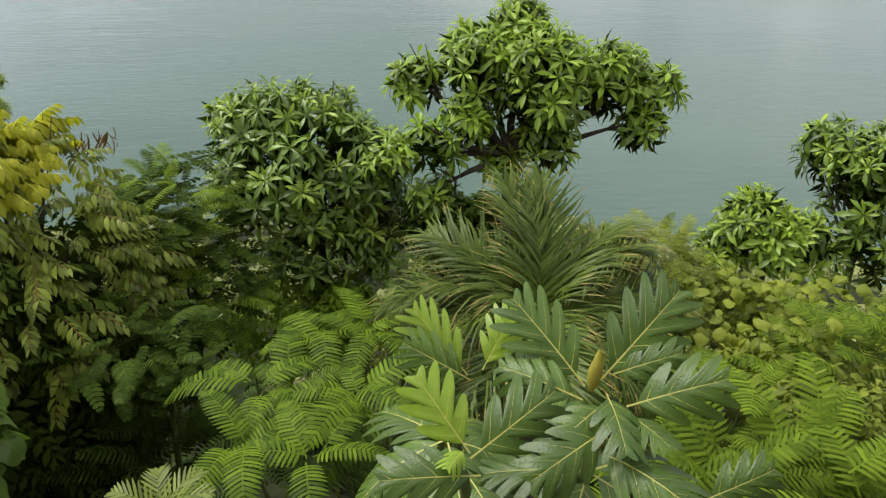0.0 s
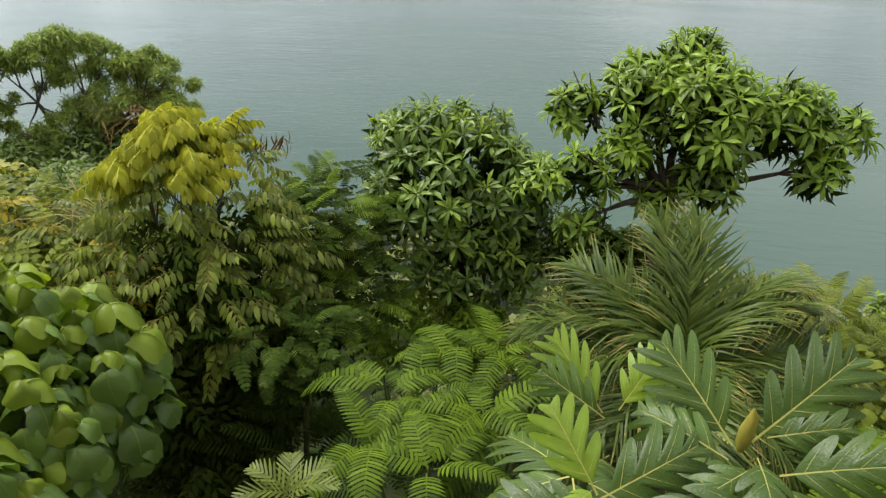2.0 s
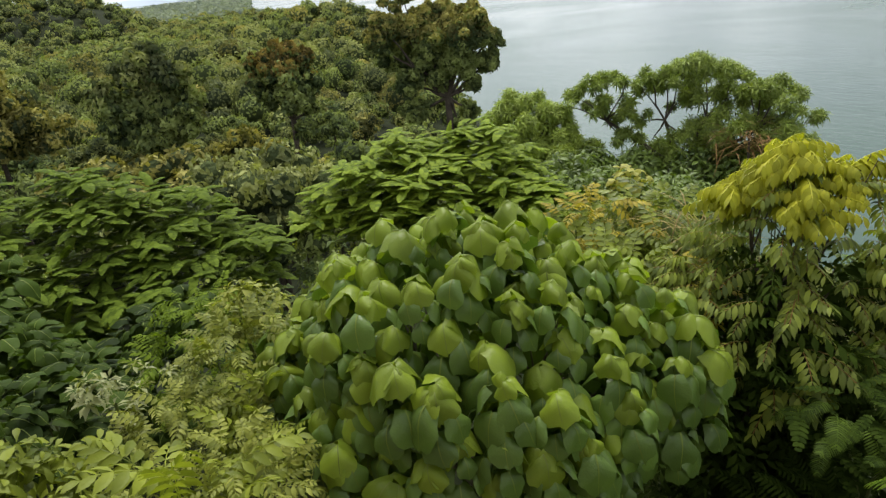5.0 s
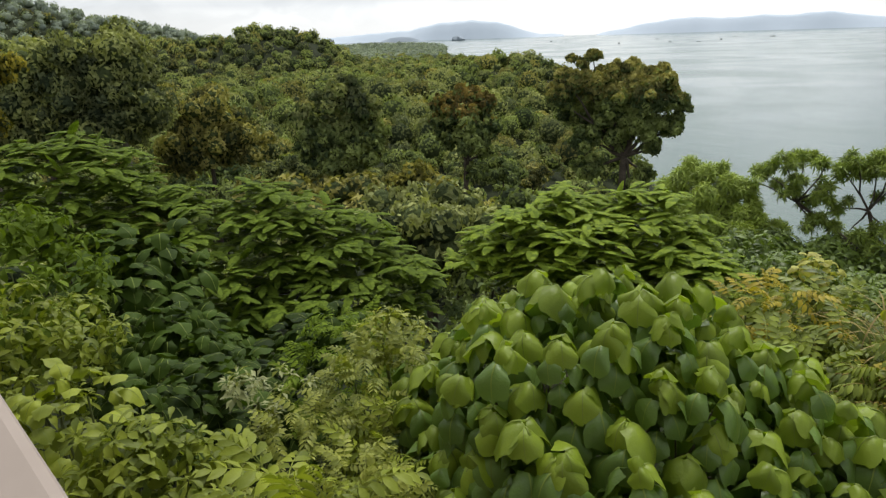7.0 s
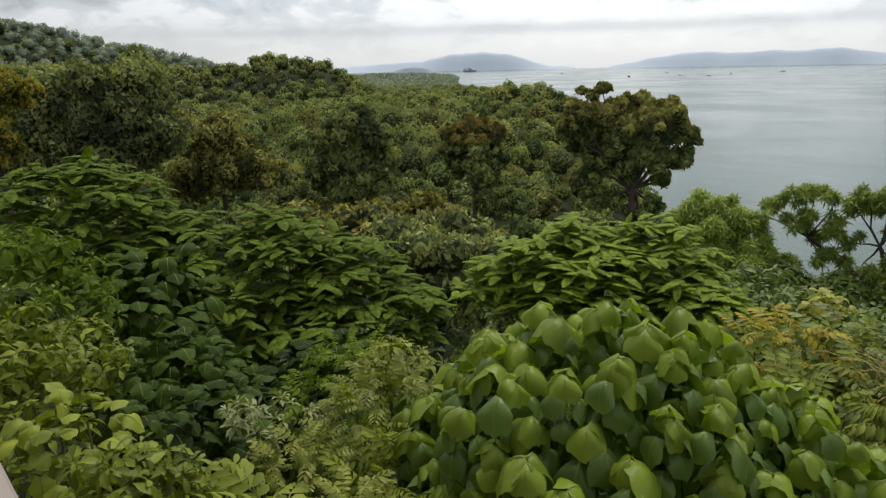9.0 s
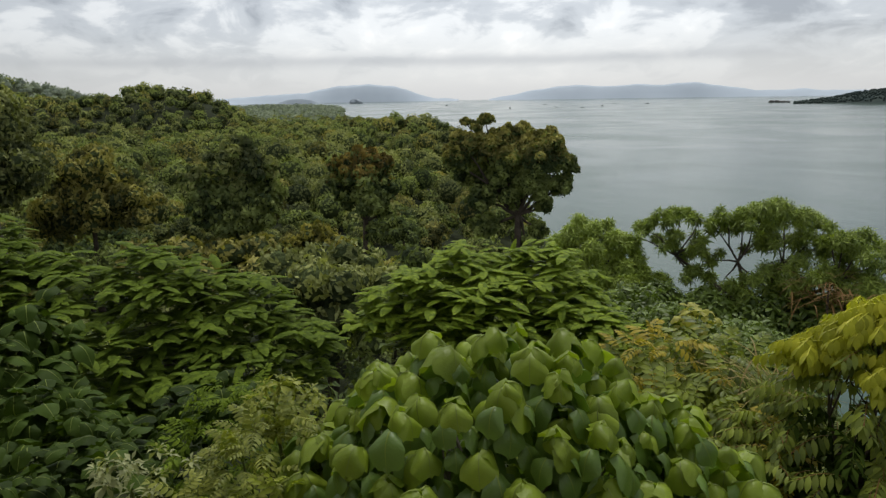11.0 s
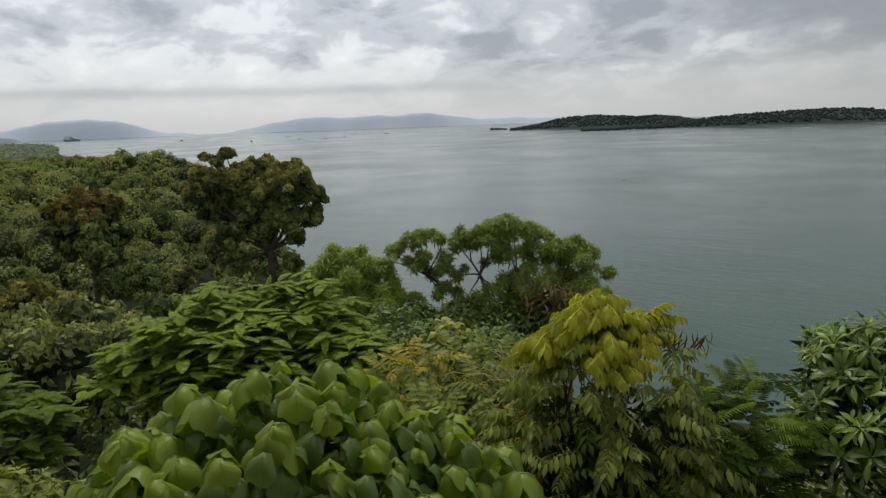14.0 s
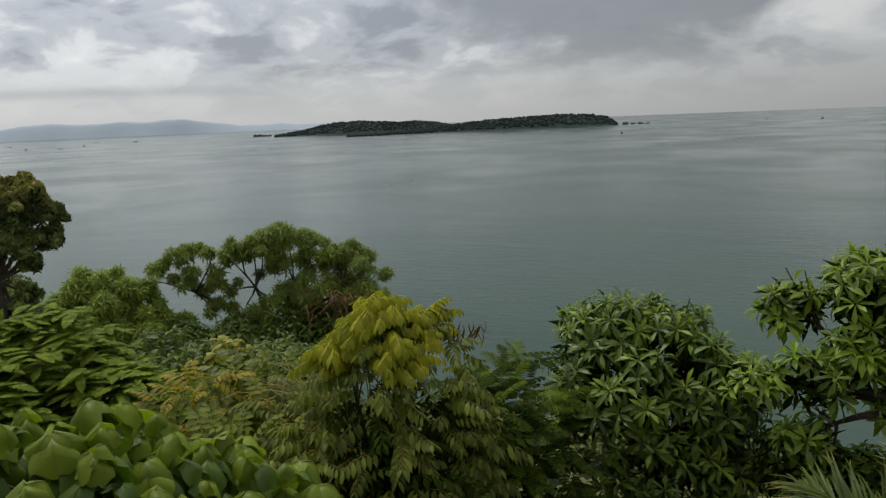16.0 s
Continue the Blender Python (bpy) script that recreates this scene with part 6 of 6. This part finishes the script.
for i, (p, r, mat, leaf, n, size, lab) in enumerate([
    ((-4.88, -1.04, 32.65), 0.55, "fern_deep_shade", "heart", 150, 0.16, "bush with broad leaves coloured dark for shade"),
    ((-5.25, -0.59, 32.55), 0.6, "fern_deep_shade", "heart", 170, 0.17, "bush with broad leaves coloured dark for shade"),
    ((-3.90, -0.06, 32.75), 0.50, "shrub_pale", "pinnate", 150, 0.062, "pale green bush with fine paired leaflets"),
    ((-4.28, 0.52, 32.95), 0.42, "shrub_pale", "pinnate", 140, 0.06, "light green bush with paired leaflets"),
    ((-3.78, -1.02, 32.95), 0.50, "shrub", "oval", 130, 0.13, "yellow-green leafy bush beside the parapet"),
    ((-4.37, -1.51, 33.05), 0.55, "shrub", "heart", 110, 0.15, "bush with broad pale green leaves"),
    ((-5.30, 0.41, 32.75), 0.50, "fern_mid", "pinnate", 150, 0.065, "light green bush with paired leaflets"),
    ((-3.76, 0.55, 32.72), 0.35, "shrub", "pinnate", 90, 0.08, "light green bush with small paired leaflets"),
    ((-2.86, -0.11, 33.05), 0.35, "shrub", "pinnate", 60, 0.105, "light green bush with paired leaflets"),
    ((-3.08, 0.17, 32.88), 0.35, "shrub_pale", "pinnate", 110, 0.055, "pale green bush with fine paired leaflets"),
    ((-4.75, 0.75, 33.0), 0.30, "shrub_pale", "oval", 60, 0.10, "pale-topped bush with small whorled leaves"),
    ((-6.6, -1.2, 32.4), 0.9, "fern_deep_shade", "heart", 260, 0.20, "rounded bush beside the thicket, coloured dark for shade"),
    ((-7.57, -2.65, 33.4), 1.1, "fern_dark", "oval", 330, 0.15, "tall bush draped in creeper leaves"),
    ((-5.99, -2.25, 33.1), 0.8, "shrub", "oval", 220, 0.13, "bush draped in creeper leaves"),
    ((-9.6, -1.9, 32.5), 1.1, "fern_deep_shade", "heart", 240, 0.28, "thicket of broad leaves coloured dark for shade"),
    ((-8.51, -1.34, 31.6), 0.9, "fern_deep_shade", "heart", 150, 0.24, "thicket of broad leaves coloured dark for shade"),
    ((-7.6, 0.4, 31.7), 1.0, "fern_deep_shade", "heart", 220, 0.24, "thicket of broad leaves coloured dark for shade"),
    ((3.21, 3.84, 31.8), 0.65, "shrub", "heart", 230, 0.13, "tangled light green bush on the slope"),
    ((2.43, 3.12, 31.9), 0.50, "fern", "fern", 80, 0.125, "bush with yellow-green feathery leaves"),
    ((2.96, 3.03, 32.0), 0.55, "shrub", "oval", 150, 0.13, "tangled light green bush on the slope"),
    ((2.22, 2.27, 32.2), 0.45, "fern", "fern", 60, 0.15, "bush with green feathery leaves"),
    ((1.78, 2.35, 32.1), 0.40, "fern", "fern", 65, 0.125, "bush with green feathery leaves"),
    ((2.95, 6.27, 31.3), 0.8, "shrub", "fern", 190, 0.13, "rounded yellow-green bush beyond the palm"),
    ((3.49, 5.88, 31.1), 0.7, "shrub", "oval", 220, 0.12, "tangled light green bush on the slope"),
    ((4.57, 5.19, 31.2), 0.75, "shrub", "heart", 260, 0.14, "tangled light green bush on the slope"),
    ((3.64, 3.60, 31.9), 0.6, "fern", "fern", 100, 0.13, "bush with green feathery leaves"),
    ((5.2, 4.4, 31.4), 0.9, "shrub", "heart", 260, 0.15, "tangled light green bush on the slope"),
    # these bushes have the shade under the trees in their leaf colour
    ((-2.90, 5.18, 31.2), 0.8, "inner", "pinnate", 130, 0.11, "bush with paired leaflets, coloured dark for shade"),
    ((-2.59, 3.89, 31.0), 0.7, "inner", "pinnate", 130, 0.11, "bush with paired leaflets, coloured dark for shade"),
    ((-2.03, 3.95, 30.9), 0.6, "inner", "fern", 110, 0.13, "feathery bush coloured dark for deep shade"),
    ((-1.99, 2.81, 30.9), 0.6, "inner", "oval", 170, 0.12, "bush under the trees, coloured dark for shade"),
    ((-4.87, 4.42, 32.6), 0.45, "orange", "pinnate", 48, 0.10, "bush with sparse orange-yellow leaflets"),
    ((-4.66, 4.90, 32.5), 0.45, "pinnate_olive", "pinnate", 80, 0.115, "olive bush with paired leaflets"),
    ((-4.09, 4.48, 32.45), 0.45, "pinnate_olive", "pinnate", 80, 0.115, "olive bush with paired leaflets"),
    ((-4.15, 3.81, 32.4), 0.45, "pinnate_olive", "pinnate", 80, 0.115, "olive bush with paired leaflets"),
    ((-5.6, 5.2, 32.2), 0.8, "shrub", "oval", 200, 0.12, "light green bush below the yellow tree"),
    ((-6.59, 6.64, 32.18), 0.30, "sprout", "heart", 46, 0.15, "pale green sprouting shrub"),
    ((-6.4, 6.8, 31.9), 0.9, "bush_dark", "oval", 230, 0.14, "dark green bush near the shore"),
    ((-8.43, 6.4, 31.7), 0.9, "bush_dark", "oval", 260, 0.16, "dark green bush below the narrow-leaved trees"),
    ((-7.05, 6.6, 31.9), 0.8, "bush_dark", "oval", 240, 0.16, "dark green bush below the narrow-leaved trees"),
    ((-6.0, 6.9, 31.7), 0.8, "bush_dark", "oval", 240, 0.15, "dark green bush below the narrow-leaved trees"),
    ((-6.77, 8.1, 31.5), 1.0, "bush_dark", "oval", 280, 0.18, "dark green bush below the narrow-leaved trees"),
    ((-9.59, 8.2, 31.3), 1.1, "bush_dark", "oval", 300, 0.20, "dark green bush below the narrow-leaved trees"),
    ((-8.2, 9.1, 30.9), 1.1, "bush_dark", "oval", 300, 0.20, "dark green bush below the narrow-leaved trees"),
    ((-9.34, 11.41, 30.74), 1.0, "bush_dark", "oval", 300, 0.22, "dark green bush below the narrow-leaved trees"),
    ((-8.59, 12.23, 30.79), 1.0, "bush_dark", "oval", 300, 0.22, "dark green bush below the narrow-leaved trees"),
    ((-10.07, 10.54, 30.82), 0.8, "bush_dark", "oval", 300, 0.22, "dark green bush below the narrow-leaved trees"),
    ((-8.05, 12.69, 30.75), 0.8, "bush_dark", "oval", 300, 0.22, "dark green bush below the narrow-leaved trees"),
    ((-10.74, 9.87, 30.82), 0.8, "bush_dark", "oval", 300, 0.22, "dark green bush below the narrow-leaved trees"),
    # filler bushes, darkened to give the shade between the two crowns
    ((0.50, 6.90, 31.75), 0.6, "inner", "oval", 200, 0.16, "bush under the glossy trees, coloured dark for shade"),
    ((0.95, 6.50, 31.70), 0.6, "inner", "oval", 200, 0.16, "bush under the glossy trees, coloured dark for shade"),
    ((-67.67, 41.23, 10.67), 1.6, "forest", "oval", 260, 0.91, "dull green bush on the slope above the shore"),
    ((-5.2, 5.9, 31.9), 0.7, "pinnate_olive", "pinnate", 110, 0.12, "olive bush with paired leaflets"),
    ((-5.0, 3.9, 32.2), 0.6, "pinnate_olive", "pinnate", 110, 0.115, "olive bush with paired leaflets"),
    ((-3.75, 4.2, 32.35), 0.35, "orange", "pinnate", 40, 0.095, "sparse sprig of yellowing leaflets"),
    ((-1.65, 1.55, 32.35), 0.35, "fern_mid", "oval", 80, 0.10, "low light green bush on the slope"),
    ((-1.48, 1.80, 32.15), 0.35, "fern_mid", "oval", 80, 0.10, "low light green bush on the slope"),
    ((-1.85, 1.50, 32.35), 0.28, "fern_mid", "oval", 60, 0.09, "low light green bush on the slope"),
    ((-1.48, 6.53, 30.81), 0.7, "fern", "oval", 220, 0.13, "sunlit green bush behind the shaded trees"),
    ((-0.69, 6.39, 30.75), 0.6, "fern", "oval", 190, 0.13, "sunlit green bush behind the shaded trees"),
    ((3.34, 5.09, 31.52), 0.7, "shrub", "heart", 260, 0.13, "tangled light green bush on the slope"),
    ((3.92, 5.11, 31.35), 0.6, "shrub", "heart", 220, 0.13, "tangled light green bush on the slope"),
    ((3.32, 4.0, 31.62), 0.6, "shrub", "oval", 230, 0.12, "tangled light green bush on the slope"),
]):
    bush(p, r, lab, mat, 200 + i, leaf, n, size)
rngw = np.random.default_rng(5)
e = thing("white_leaved_shrub", (-4.29, -0.32, gz(-4.29, -0.32)), "shrub with whitish young leaves among green bushes", "bush")
part("stem", tube([(0, 0, 0), (0.02, 0, 1.2), (0, 0, 32.7 - gz(-4.29, -0.32))], [0.02, 0.016, 0.01], 6), [STALK], e)
P_ = np.array([0, 0, 32.8 - gz(-4.29, -0.32)]) + rngw.normal(size=(26, 3)) * np.array([0.14, 0.14, 0.09])
y__ = random_dirs(26, rngw, 0.3)
part("foliage", spread(whorl(rngw, 9, 0.085, 0.036, (1.0, -0.3), 0, 3), frames_at(P_, y__, np.tile([0, 0, 1.0], (26, 1)), rngw.uniform(0.7, 1.3, 26))), [LEAF["white"]], e, kind="stuff")

# dry grass
rngd = np.random.default_rng(16)
e = thing("dry_grass", (-3.95, 4.85, gz(-3.95, 4.85)), "tuft of dry straw-coloured grass stalks", "grass")
tuft_ = []
for k in range(34):
    st = blade(rngd.uniform(0.5, 0.9), 0.012, 6, 1.2, rngd.uniform(-0.9, 0.3), 0.1, 0.4)
    tuft_.append(moved(st, Matrix.Translation((rngd.normal() * 0.12, rngd.normal() * 0.12, 32.3 - gz(-3.95, 4.85))) @ Matrix.Rotation(rngd.uniform(0, 6.28), 4, "Z")))
part("straw", join(*tuft_), [LEAF["dead"]], e, kind="stuff")
part("stem", tube([(0, 0, 0), (0.03, 0, 1.5), (0, 0, 32.35 - gz(-3.95, 4.85))], [0.05, 0.05, 0.03], 6), [STALK], e)

# dry vines hung over the open-crowned tree
rngv = np.random.default_rng(17)
e = thing("dry_vine", (-8.25, 11.83, 31.15), "tangle of dry brown vines hanging over a tree", "vine")
tuft_ = []
for k in range(120):
    st = blade(rngv.uniform(0.35, 0.9), 0.02, 6, rngv.uniform(-0.2, 0.9), rngv.uniform(-1.5, -0.4), 0.1, 0.4)
    tuft_.append(moved(st, Matrix.Translation((rngv.normal() * 0.34, rngv.normal() * 0.25, rngv.normal() * 0.14)) @ Matrix.Rotation(rngv.uniform(0, 6.28), 4, "Z")))
part("tangle", join(*tuft_), [LEAF["withered"]], e, kind="stuff")
part("stem", tube([(0.1, 0.1, gz(-8.25, 11.83) - 31.15), (0.05, 0, -1.2), (0, 0, 0.1)], [0.05, 0.04, 0.02], 6), [BARK], e)

# small cycad-like palm
rngc = np.random.default_rng(6)
e = thing("small_palm", (-1.1, 2.02, gz(-1.1, 2.02)), "small palm with short stiff comb-like fronds", "palm")
hz_ = 32.5 - gz(-1.1, 2.02)
part("trunk", tube([(0, 0, -0.1), (0.02, 0, hz_ * 0.5), (0, 0, hz_)], [0.06, 0.05, 0.04], 8), [BARK], e)
for k in range(7):
    ob = new("frond", raw_mesh("frond", *feather(0.26, 0.20, 10, 1.2, 52, 0, 0.55, 0.1)[:2], [LEAF["comb"]]))
    ob.parent = e
    ob.matrix_basis = Matrix.Translation((0, 0, hz_)) @ Matrix.Rotation(k * 0.9 + 0.3, 4, "Z") @ Matrix.Rotation(radians(20 + 8 * (k % 3)), 4, "X")



def undergrowth():
    """Low leafy cover over the slope below the trees."""
    rng = np.random.default_rng(111)
    for mat, label, n, shape, box, size in (
        # first cover is coloured dark for the shade on the slope
        ("inner", "tangled undergrowth covering the slope, coloured dark for shade", 2400, whorl(rng, 7, 0.20, 0.07, (0.9, -0.4), 0, 3), (-15, 10, 0.6, 20), 1.0),
        ("shrub", "light green creepers and seedlings on the slope", 900, whorl(rng, 6, 0.13, 0.06, (0.9, -0.4), 0, 3), (0.5, 10, 3.0, 26), 1.2),
        ("fern_deep_shade", "feathery ground plants on the slope", 700, feather(0.4, 0.22, 9, 0.9), (-15, 9, 0.6, 24), 1.0),
        ("forest", "shrubs and saplings covering the slope down to the shore", 3000, whorl(rng, 8, 0.36, 0.22, (0.9, -0.4), 0, 3), (-48, 45, 9, 58), 1.6),
        ("forest_dark", "dark shrubs below the wood", 3000, whorl(rng, 7, 0.32, 0.18, (0.9, -0.4), 0, 3), (-62, -13, -22, 34), 1.4),
        ("shrub", "light green shrubs below the wood", 700, whorl(rng, 6, 0.25, 0.15, (0.9, -0.4), 0, 3), (-50, -13, -16, 22), 1.2),
    ):
        x = rng.uniform(box[0], box[1], n)
        y = rng.uniform(box[2], box[3], n)
        big = np.array([noise.noise((a * 0.4, b * 0.4, 3.0)) for a, b in zip(x, y)])
        h = (0.25 + 0.9 * rng.random(n) * (0.8 + big)) * size * (1.0 if box[1] > 0 else 1.6)
        if box[1] > 40:
            keep = np.interp(x, SHORE_X, SHORE_Y) - y > 2
            x, y = x[keep], y[keep]
            h, n = h[keep], int(keep.sum())
        elif box[1] > 0:
            shade = np.clip((-x - 0.8) * 1.2, 0, 1) * np.clip((6.5 - y) * 0.8, 0, 1)
            h = h * (1 - 0.6 * shade)
        P = np.stack([x, y, ground_height(x, y) + h], 1)
        d = random_dirs(n, rng, 1.2)
        if mat == "fern_deep_shade":
            d = d * np.array([1, 1, 0.2])
            M = frames_at(P, d, np.tile([0, 0, 1.0], (n, 1)), rng.uniform(0.8, 1.5, n))
        else:
            M = frames_at(P, np.cross(d, rng.normal(size=d.shape)), d, rng.uniform(0.8, 1.7, n))
        V, Q, MM = spread(shape, M)
        tagged(new("undergrowth", raw_mesh("undergrowth", V, Q, [LEAF[mat]], MM)), label, "undergrowth", kind="stuff")


undergrowth()


# ---- terrace edge ----
def terrace():
    """A plastered parapet with a rounded coping along the terrace's edge, and the floor behind it."""
    e = thing("parapet", (-1.3, -0.6, gz(-1.3, -0.6)), "smooth beige plastered parapet at the terrace edge", "parapet")
    a, b = Vector((-1.416, -0.594, 0)), Vector((-1.022, -0.380, 0))
    d = (b - a).normalized()
    back = Vector((d.y, -d.x, 0))
    o = Vector(e.location)
    start, end = a - d * 2.2, b + d * 1.45
    prof = [(0.0, -6.2), (0.0, -0.02), (0.006, -0.006), (0.02, 0.0), (0.22, 0.0), (0.234, -0.006), (0.24, -0.02), (0.24, -6.2)]
    V = []
    for p in (start, end):
        for u, z in prof:
            q = p + back * u
            V.append((q.x - o.x, q.y - o.y, 34.5 + z - o.z))
    k = len(prof)
    Q = [(i, (i + 1) % k, k + (i + 1) % k, k + i) for i in range(k)]
    Q += [(0, 1, 6, 7), (1, 2, 5, 6), (2, 3, 4, 5)] + [(k + 7, k + 6, k + 1, k), (k + 6, k + 5, k + 2, k + 1), (k + 5, k + 4, k + 3, k + 2)]
    part("wall", (np.array(V), np.array(Q), np.zeros(len(Q), int)), [PLASTER], e, smooth=False)
    V = []
    for z in (33.2, 33.4):
        for p, u in ((start, 0.243), (end, 0.243), (end, 3.5), (start, 3.5)):
            q = p + back * u
            V.append((q.x, q.y, z))
    Q = [(0, 3, 2, 1), (4, 5, 6, 7), (0, 1, 5, 4), (1, 2, 6, 5), (2, 3, 7, 6), (3, 0, 4, 7)]
    ob = new("floor", raw_mesh("floor", V, Q, [PLASTER], smooth=False))
    tagged(ob, "plain plastered terrace floor behind the parapet", "floor", kind="structure")
    for p, u in ((start, 0.5), (end, 0.5), (end, 3.3), (start, 3.3)):
        q = p + back * u + (d * 0.15 if p is start else -d * 0.15)
        g = gz(q.x, q.y)
        V, Q, M = cube_ball(0)
        s = math.sqrt(3)
        V = V * s * np.array([0.1, 0.1, (33.2 - g + 0.3) / 2])
        col = new("column", raw_mesh("column", V, Q, [PLASTER], smooth=False))
        col.location = (q.x, q.y, (33.2 + g - 0.3) / 2)
        tagged(col, "square plastered column under the terrace floor", "column", kind="structure")
    # Wall and slab out of view, added to block sky light from this side.
    for name, u0, u1, w, z0, z1, lab in (("wall_south", 3.5, 3.7, 8.0, 27.0, 37.2, "unseen plain wall added behind the terrace to block sky light"), ("ceiling", 0.1, 3.49, 3.2, 36.3, 36.5, "unseen plain slab added over the terrace to block sky light")):
        mid = (start + end) / 2
        V = []
        for z in (z0, z1):
            for s, u in ((-w, u0), (w, u0), (w, u1), (-w, u1)):
                q = mid + d * s + back * u
                V.append((q.x, q.y, z))
        Q = [(0, 3, 2, 1), (4, 5, 6, 7), (0, 1, 5, 4), (1, 2, 6, 5), (2, 3, 7, 6), (3, 0, 4, 7)]
        ob = new(name, raw_mesh(name, V, Q, [PLASTER], smooth=False))
        tagged(ob, lab, "wall" if name != "ceiling" else "ceiling", kind="structure")


terrace()
